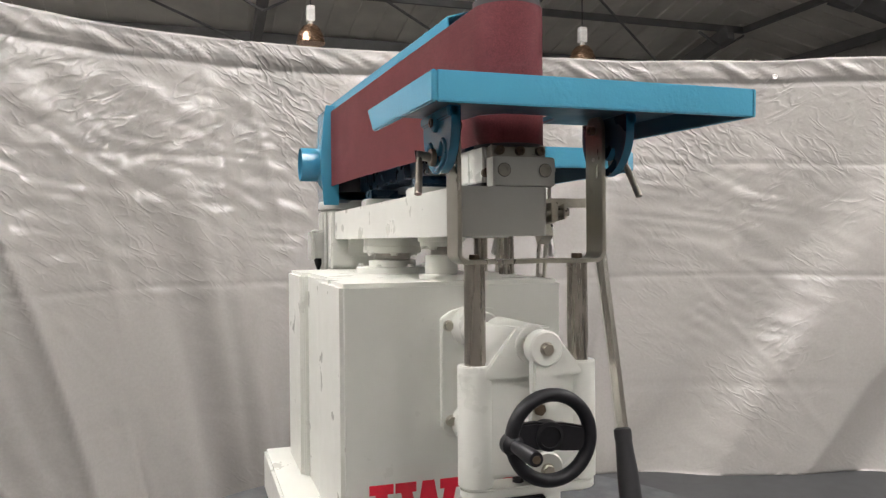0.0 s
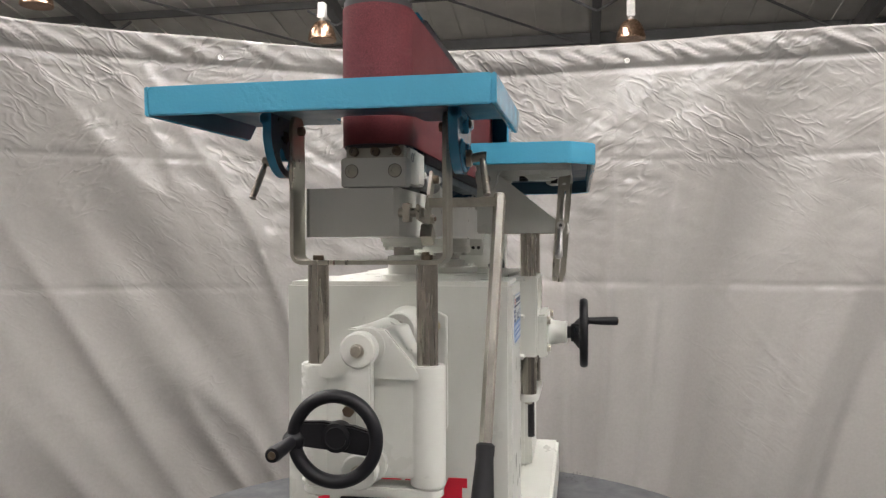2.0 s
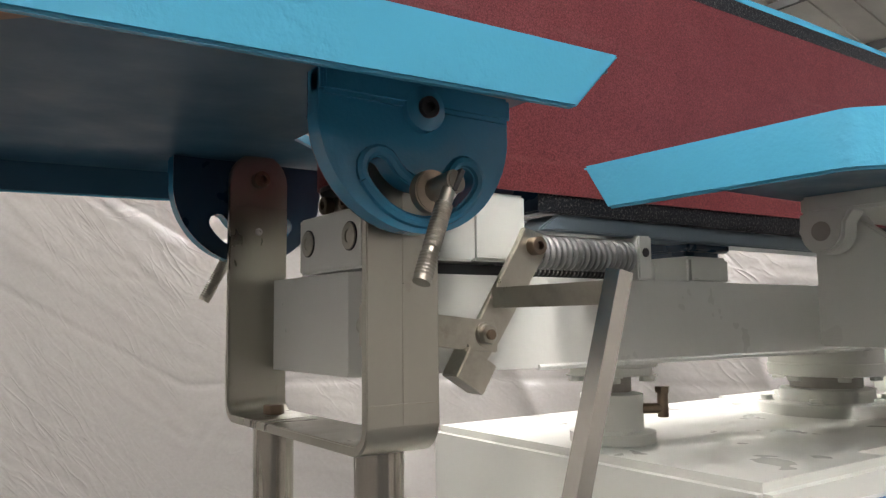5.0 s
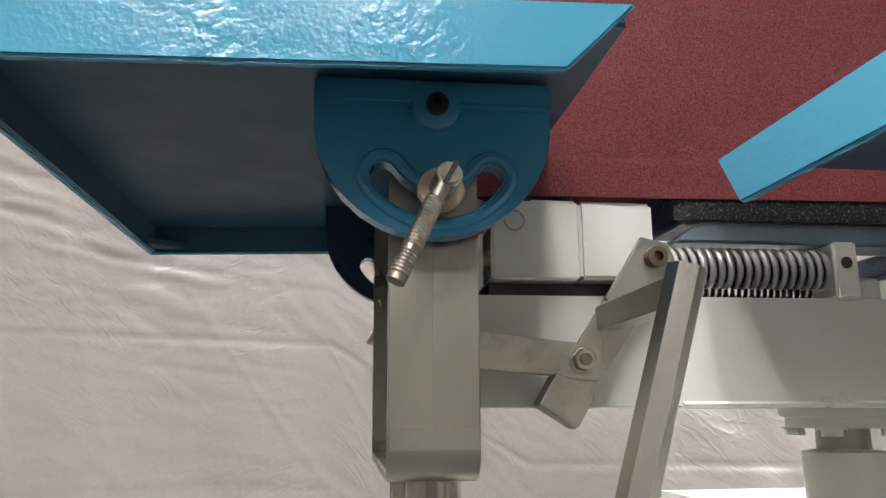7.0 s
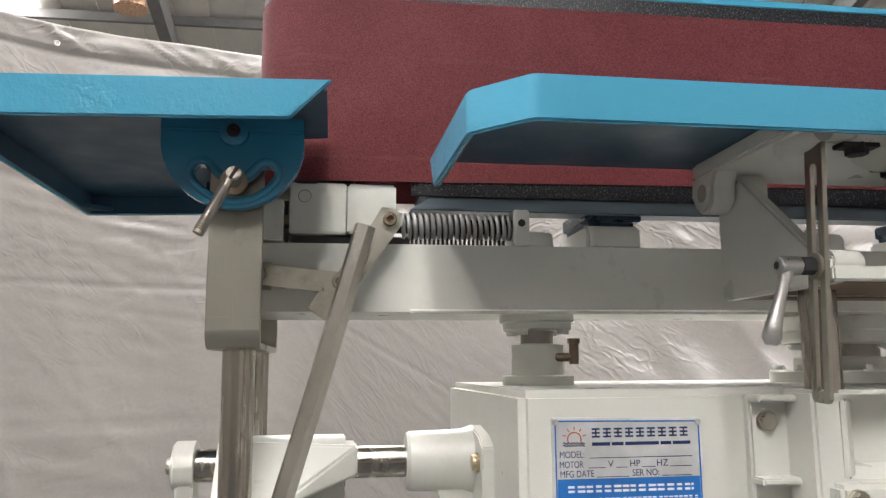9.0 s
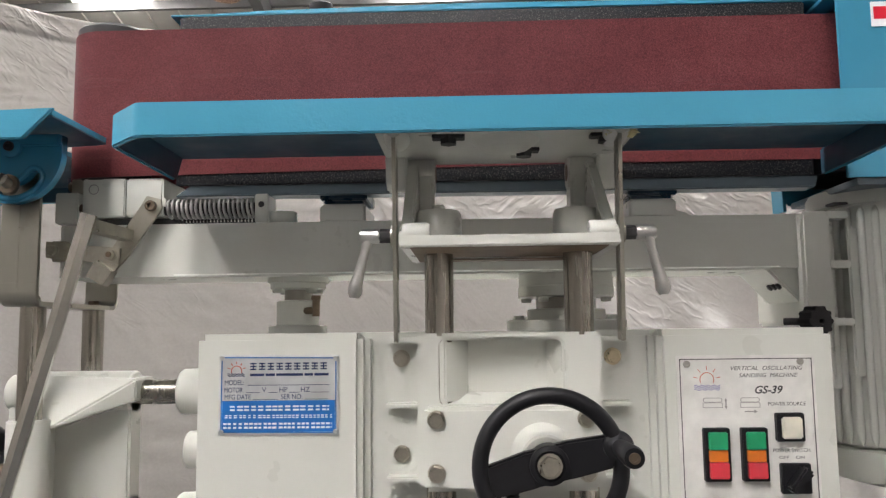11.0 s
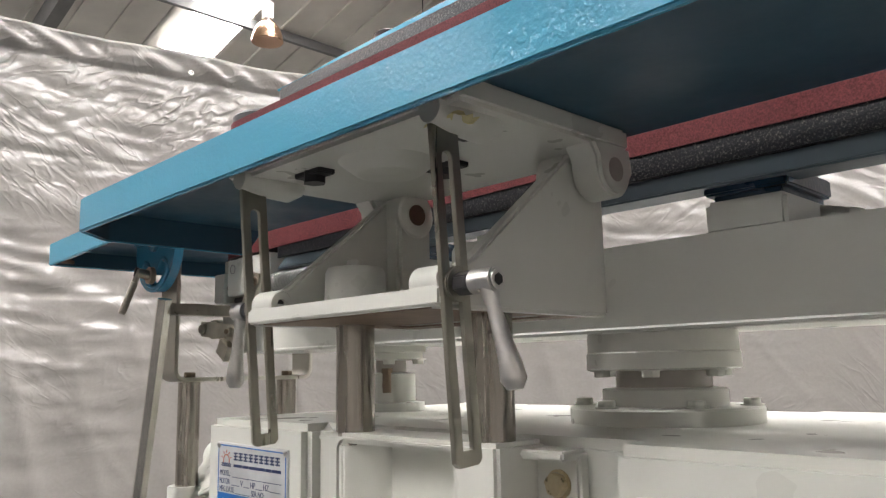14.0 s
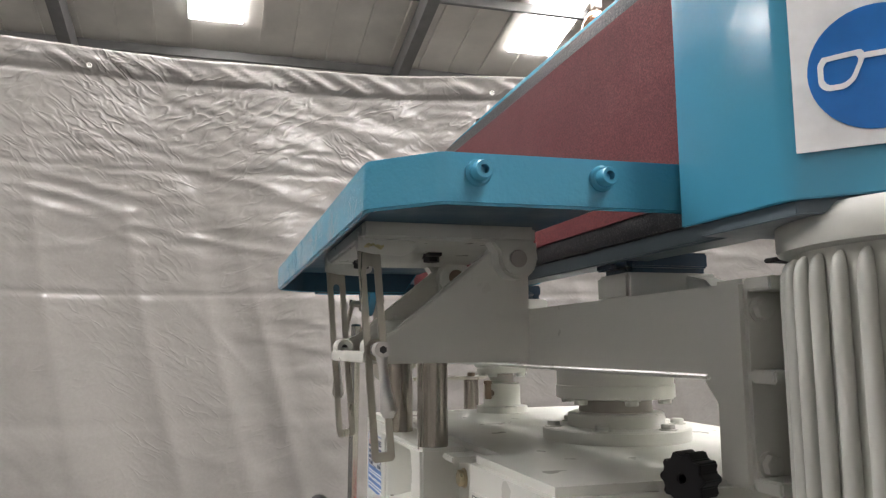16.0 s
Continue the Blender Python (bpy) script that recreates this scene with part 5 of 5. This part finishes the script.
# slotted quadrant bars and their clamping handles
for x, way in ((0.293, -1), (0.583, 1)):
    long = [(-0.338, 0.690), (-0.334, 0.686), (-0.313, 0.686), (-0.309, 0.690), (-0.309, 0.962), (-0.338, 0.962)]
    gap = [(-0.329, 0.698), (-0.329, 0.925)] + arc(-0.3235, 0.925, 0.0055, 180, 0, 6)[1:-1] + [(-0.318, 0.925), (-0.318, 0.698)]
    lean_bar = Matrix.Translation((0, -0.334, 0.962)) @ Matrix.Rotation(radians(4.3), 4, "X") @ Matrix.Translation((0, 0.3235, -0.962))
    strut = part("slotted_bar", moved(slab("x", long, x - 0.0026, x + 0.0026, [gap], 0.0005), lean_bar), YOKE, machine, "flat steel bar with a long slot")
    clamp = part("clamp_handle", rod((x + way * 0.020, -0.3235, 0.825), (x + way * 0.046, -0.3235, 0.825), 0.0098, seg=24, bev=0.002), CHROME, machine, "satin chrome clamping handle")
    part("washer", rod((x, -0.3235, 0.825), (x + way * 0.006, -0.3235, 0.825), 0.0140, seg=24, bev=0.001), ZINC, clamp)
    part("nut", rod((x + way * 0.005, -0.3235, 0.825), (x + way * 0.021, -0.3235, 0.825), 0.0098, seg=6, bev=0.001), DARK, clamp, "black hex nut")
    part("handle_bar", along([(x + way * 0.036, -0.3235, 0.822), (x + way * 0.040, -0.323, 0.805), (x + way * 0.047, -0.321, 0.780), (x + way * 0.052, -0.320, 0.764), (x + way * 0.054, -0.319, 0.752), (x + way * 0.055, -0.319, 0.745)], [0.0080, 0.0055, 0.0068, 0.0085, 0.0098, 0.0060], 16), CHROME, clamp)
    part("hub_socket", rod((x + way * 0.040, -0.3235, 0.825), (x + way * 0.0464, -0.3235, 0.825), 0.0048, seg=6), DARK, clamp)
random.seed(4)
scrap = bmesh.new()
bmesh.ops.create_grid(scrap, x_segments=12, y_segments=7, size=1)
for v in scrap.verts:
    u, w = v.co.x, v.co.y
    v.co = (0.590 + u * 0.019 + 0.003 * math.sin(7 * w), -0.330 + w * 0.010 + 0.002 * math.sin(9 * u), 0.957 + 0.0025 * math.sin(5 * u + 2 * w) + random.uniform(-0.0010, 0.0010) - 0.004 * abs(w))
bmesh.ops.solidify(scrap, geom=scrap.faces[:], thickness=0.0004)
part("tape_scrap", scrap, TAPE, machine, "torn scrap of yellowish masking tape")

# front table: long shallow tray with clipped corners
rim = [(-0.0795, -0.101), (-0.075, -0.350), (-0.023, -0.402), (0.905, -0.398), (0.958, -0.344), (0.965, -0.080)]
table = slab("z", [(-0.0735, -0.097), (-0.0715, -0.347), (-0.0205, -0.3965), (0.9025, -0.3925), (0.9525, -0.342), (0.960, -0.095)], 0.9852, 0.9868, bev=0)
outer = rounded(rim, 0.008)
lip = slab("z", outer + inset(outer, 0.007)[::-1], 0.943, 0.9872, bev=0)
for v in lip.verts:
    if v.co.x < 0 and v.co.y > -0.12 and v.co.z < 0.95:
        v.co.y -= 0.030
soften(lip, 0.0022)
# Dark sheet and strip put shade under the table and inside its lip.
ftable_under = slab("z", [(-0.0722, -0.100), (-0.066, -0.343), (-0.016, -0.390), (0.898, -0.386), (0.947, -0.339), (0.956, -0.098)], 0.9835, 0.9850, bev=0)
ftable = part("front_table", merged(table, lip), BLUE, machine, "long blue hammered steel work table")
part("underside", ftable_under, UNDER_SHADE, ftable, "underside sheet with the table's shade put into its colour")
shade_lining = slab("z", inset(outer, 0.0071) + inset(outer, 0.0085)[::-1], 0.9445, 0.9834, bev=0)
for v in shade_lining.verts:
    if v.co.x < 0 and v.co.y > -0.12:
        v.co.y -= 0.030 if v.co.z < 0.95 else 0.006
part("shade_face", shade_lining, UNDER_SHADE, ftable, "inner face sheet with the table's shade put into its colour")
for y in (-0.313, -0.202):
    x = 0.9580 + 0.007 * (y + 0.344) / 0.244
    part("screw_seat", lathe((x - 0.002, y, 0.970), (1, 0.04, 0), [(0.0115, 0), (0.0115, 0.004), (0.0095, 0.006)], 24), BLUE, ftable)
    screw(ftable, hex_mesh("cap_screw", 0.0078, 0.013, BLUE, 0.0, True), (x + 0.003, y, 0.970), (1, 0.04, 0), "cap_screw", "blue painted socket screw")

# abrasive belt, drums, platen
R0, R1, C0, C1 = 0.0665, 0.098, (-0.2345, 0.0), (1.06, 0.031)
loop = arc(*C1, R1, -90, 88.5, 24) + arc(*C0, R0, 91.5, 270, 24)
thin = arc(*C1, R1 - 0.002, -90, 88.5, 24) + arc(*C0, R0 - 0.002, 91.5, 270, 24)
band = bmesh.new()
def belt_foot(u):
    """The belt's lower edge climbs a little towards the drive drum."""
    return 0.9635 + 0.0085 * min(1.0, max(0.0, (u + 0.20) / 0.75))


def with_stops(ring):
    """The long straight runs are cut into short ones, to follow the slope."""
    out = []
    for (a, b), (c, d) in zip(ring, ring[1:] + ring[:1]):
        cuts = max(1, int(math.hypot(c - a, d - b) / 0.12))
        out += [(a + (c - a) * k / cuts, b + (d - b) * k / cuts) for k in range(cuts)]
    return out


loop, thin = with_stops(loop), with_stops(thin)
rows = [[band.verts.new((u, v, z or belt_foot(u))) for u, v in ring] for ring, z in ((loop, 0), (loop, 1.2165), (thin, 1.2165), (thin, 0))]
for a, b in zip(rows, rows[1:] + rows[:1]):
    for k in range(len(loop)):
        band.faces.new((a[k - 1], a[k], b[k], b[k - 1]))
bmesh.ops.recalc_face_normals(band, faces=band.faces)
part("sanding_belt", band, BELT, machine, "dark red-brown abrasive belt, lightly worn")
part("idler_drum", merged(lathe((*C0, 0.958), (0, 0, 1), [(0.05, 0), (0.0635, 0.002), (0.0635, 0.272), (0.058, 0.278), (0.030, 0.278), (0.028, 0.272)], 40)), DARK, machine, "dark idler drum inside the belt")
part("drive_drum", lathe((*C1, 0.955), (0, 0, 1), [(0.0955, 0), (0.0955, 0.272)], 48), DARK, machine, "dark drive drum inside the belt")
platen = part("platen", block(-0.085, 0.955, -0.056, 0.030, 0.950, 1.243, 0.002), NAVY, machine, "dark navy steel platen behind the belt")
part("platen_foot", slab("y", [(-0.1010, 0.9290), (0.9550, 0.9270), (0.9600, 0.9465), (-0.0760, 0.9465)], -0.0600, -0.020, bev=0.002), PLATEN, platen, "grey-blue steel edge under the platen")
part("graphite_pad", slab("z", [(-0.100, -0.058), (-0.085, -0.0638), (0.950, -0.0638), (0.955, -0.058)], 0.9470, 1.239, bev=0.001), GRAPHITE, platen, "black graphite-coated backing cloth")
lid = part("belt_cover", merged(slab("z", [(-0.118, -0.052), (1.045, -0.056), (1.045, 0.115), (-0.075, 0.060), (-0.118, 0.030)], 1.2445, 1.248, bev=0.001), slab("y", [(0.05, 1.246), (0.98, 1.246), (1.02, 1.2485), (0.98, 1.253), (0.40, 1.258), (0.05, 1.253), (-0.09, 1.2475)], -0.050, -0.047, bev=0.0005), slab("z", [(-0.075, 0.060), (1.045, 0.115), (1.045, 0.118), (-0.075, 0.063)], 1.222, 1.248, bev=0.001)), BLUE, machine, "thin blue sheet cover above the belt")
for x in (0.135, 0.755):
    part("knob", lathe((x, -0.012, 1.247), (0, 0, 1), [(0.010, 0), (0.010, 0.008), (0.021, 0.010), (0.0225, 0.014), (0.0215, 0.028), (0.017, 0.031)], 12), BLACK, lid, "black lobed clamping knob")

# dust hood at the drive end
wall = rounded([(0.972, -0.132), (1.105, -0.130), (1.262, 0.020), (1.262, 0.095), (1.215, 0.130), (0.972, 0.130)], 0.012)
wall_in = inset(wall, 0.006)[::-1]
hood = part("dust_hood", merged(slab("z", wall + wall_in, 0.928, 1.236, bev=0.001), slab("z", wall, 1.231, 1.237, bev=0.001)), SHEET, machine, "blue sheet steel dust hood round the drive drum")
part("belly_plate", slab("z", [(0.99, 0.124), (1.212, 0.124), (1.255, 0.092), (1.255, 0.022), (1.102, -0.124), (0.99, -0.125)], 0.918, 0.929, bev=0.001), PLATEN, hood, "dark grey plate closing the hood below")
part("lip_plate", slab("x", [(0.100, 0.910), (0.150, 0.910), (0.160, 1.050), (0.147, 1.205), (0.140, 1.238), (0.100, 1.238)], 0.966, 0.972, bev=0.001), SHEET, hood)
cone = bmesh.new()
low = [cone.verts.new(p) for p in ((0.985, 0.128, 0.925), (1.20, 0.128, 0.925), (1.20, 0.128, 1.225), (0.985, 0.128, 1.225))]
n = 32
up = [cone.verts.new((1.115 + 0.060 * math.cos(2 * math.pi * q / n + radians(225)), 0.148, 1.055 + 0.060 * math.sin(2 * math.pi * q / n + radians(225)))) for q in range(n)]
for q in range(4):
    seg = [up[(q * 8 + k) % n] for k in range(9)]
    for k in range(8):
        cone.faces.new((low[q], seg[k], seg[k + 1]))
    cone.faces.new((low[q], seg[8], low[(q + 1) % 4]))
cone.faces.new(low)
cone.faces.new(up[::-1])
bmesh.ops.recalc_face_normals(cone, faces=cone.faces)
part("hood_cone", cone, SHEET, hood)
part("dust_port", slab("y", arc(1.115, 1.055, 0.058, 0, 360, 40)[:-1], 0.146, 0.207, [arc(1.115, 1.055, 0.0545, 0, 360, 36)[:-1]], 0.0008), SHEET, hood, "round blue dust port")
sticker = part("warning_label", moved(block(-0.016, 0.016, -0.0006, 0.0006, -0.020, 0.020, 0), Matrix.Translation((1.040, -0.1322, 1.187)) @ Matrix.Rotation(radians(0.9), 4, "Z")), WHITE_PRINT, hood, "small white and red warning label")
part("label_print", moved(block(-0.012, 0.012, -0.0006, 0.0006, -0.010, 0.010, 0), Matrix.Translation((1.040, -0.1329, 1.189)) @ Matrix.Rotation(radians(0.9), 4, "Z")), RED, sticker)

# round eye-protection sign on the hood
SM = Matrix.Translation((1.105 + 0.0590 * 0.723, -0.130 + 0.0590 * 0.691, 1.0145)) @ Matrix.Rotation(radians(43.7), 4, "Z")
sign = part("safety_sign", moved(slab("y", [(-0.054, -0.054), (0.060, -0.054), (0.060, 0.092), (-0.054, 0.092)], -0.0022, -0.0008, bev=0.0003), SM), WHITE_PRINT, hood, "white safety sign with a blue round goggles symbol")
part("sign_disc", moved(slab("y", arc(0, 0, 0.0437, 0, 360, 48)[:-1], -0.0028, -0.0021, bev=0), SM), PLATE_BLUE, sign, "blue disc")
for q in (-1, 1):
    eye = q * 0.0215
    lens = rounded([(-0.012, 0.0115), (0.013, 0.0135), (0.0145, 0.0080), (0.0075, -0.0080), (0.001, -0.0130), (-0.011, -0.0130), (-0.0155, -0.0080), (-0.0155, 0.0070), (-0.012, 0.0115)], 0.0028, 3)[:-1]
    part("goggle_outline", moved(slab("y", [(eye - q * u, v) for u, v in lens], -0.0034, -0.0027, [[(eye - q * (u * 0.74 - 0.0004), v * 0.70) for u, v in lens]], 0), SM), WHITE_PRINT, sign, "white goggles outline")
part("goggle_bridge", moved(slab("y", [(-0.009, 0.0065), (0.009, 0.0065), (0.009, 0.0105), (-0.009, 0.0105)], -0.0035, -0.0027, bev=0), SM), WHITE_PRINT, sign)

# motor
MX, MY = 1.109, 0.017
motor = part("motor", lathe((MX, MY, 0.50), (0, 0, 1), [(0.095, 0), (0.117, 0.012), (0.117, 0.396), (0.1275, 0.398), (0.1285, 0.402), (0.1285, 0.418), (0.124, 0.426)], 72), MOTOR, machine, "white finned electric motor hanging under the hood")
fin_mesh = mesh_of("fin", along([(0.1195, 0, 0.512), (0.1205, 0, 0.520), (0.1215, 0, 0.530), (0.1215, 0, 0.868), (0.1210, 0, 0.880), (0.1195, 0, 0.888), (0.1175, 0, 0.892)], [0.002, 0.0045, 0.0060, 0.0060, 0.0056, 0.0042, 0.002], 12), MOTOR)
for q in range(36):
    fin = new("fin", fin_mesh)
    fin.parent = motor
    fin.matrix_basis = Matrix.Translation((MX, MY, 0)) @ Matrix.Rotation(2 * math.pi * (q + 0.3) / 36, 4, "Z")
    tagged(fin)
part("gasket", block(MX - 0.127, MX - 0.085, MY - 0.075, MY - 0.045, 0.898, 0.902, 0.001), DARK, motor)
part("end_bell", lathe((MX, MY, 0.44), (0, 0, 1), [(0.06, 0), (0.112, 0.014), (0.118, 0.03), (0.118, 0.062), (0.106, 0.066)], 48), MOTOR, motor)
part("mount_strap", slab("x", [(-0.060, 0.62), (0.12, 0.62), (0.12, 0.86), (-0.060, 0.86)], 1.000, 1.018, bev=0.003), MOTOR, motor)
box = part("terminal_box", merged(block(1.065, 1.150, 0.128, 0.170, 0.732, 0.820, 0.006), block(1.060, 1.155, 0.166, 0.178, 0.727, 0.823, 0.003)), MOTOR, motor, "white terminal box")
part("box_strap", along([(1.06, 0.140, 0.826), (1.058, 0.172, 0.826), (1.056, 0.182, 0.822), (1.056, 0.160, 0.735)], 0.004, 8), MOTOR, motor)
part("cable_gland", lathe((1.10, 0.150, 0.733), (0, 0, -1), [(0.013, 0), (0.015, 0.006), (0.011, 0.024), (0.006, 0.034), (0.006, 0.05)], 16), BLACK, motor, "black cable gland")

# locking knob at the cabinet's end
knob = part("locking_knob", moved(slab("z", [((0.0225 + 0.0022 * math.cos(10 * a)) * math.cos(a), (0.0225 + 0.0022 * math.cos(10 * a)) * math.sin(a)) for a in np.linspace(0, 2 * math.pi, 61)[:-1]], 0, 0.026, [arc(0, 0, 0.0042, 0, 360, 14)[:-1]], 0.0015), Matrix.Translation((0.9180, -0.0900, 0.7090)) @ Vector((0.35, -0.94, 0)).to_track_quat("Z", "Y").to_matrix().to_4x4()), BLACK, machine, "black fluted locking knob")
part("stud", rod((0.885, -0.075, 0.709), (0.9200, -0.0945, 0.709), 0.0058, seg=16), DARK, knob, "dark threaded stud")
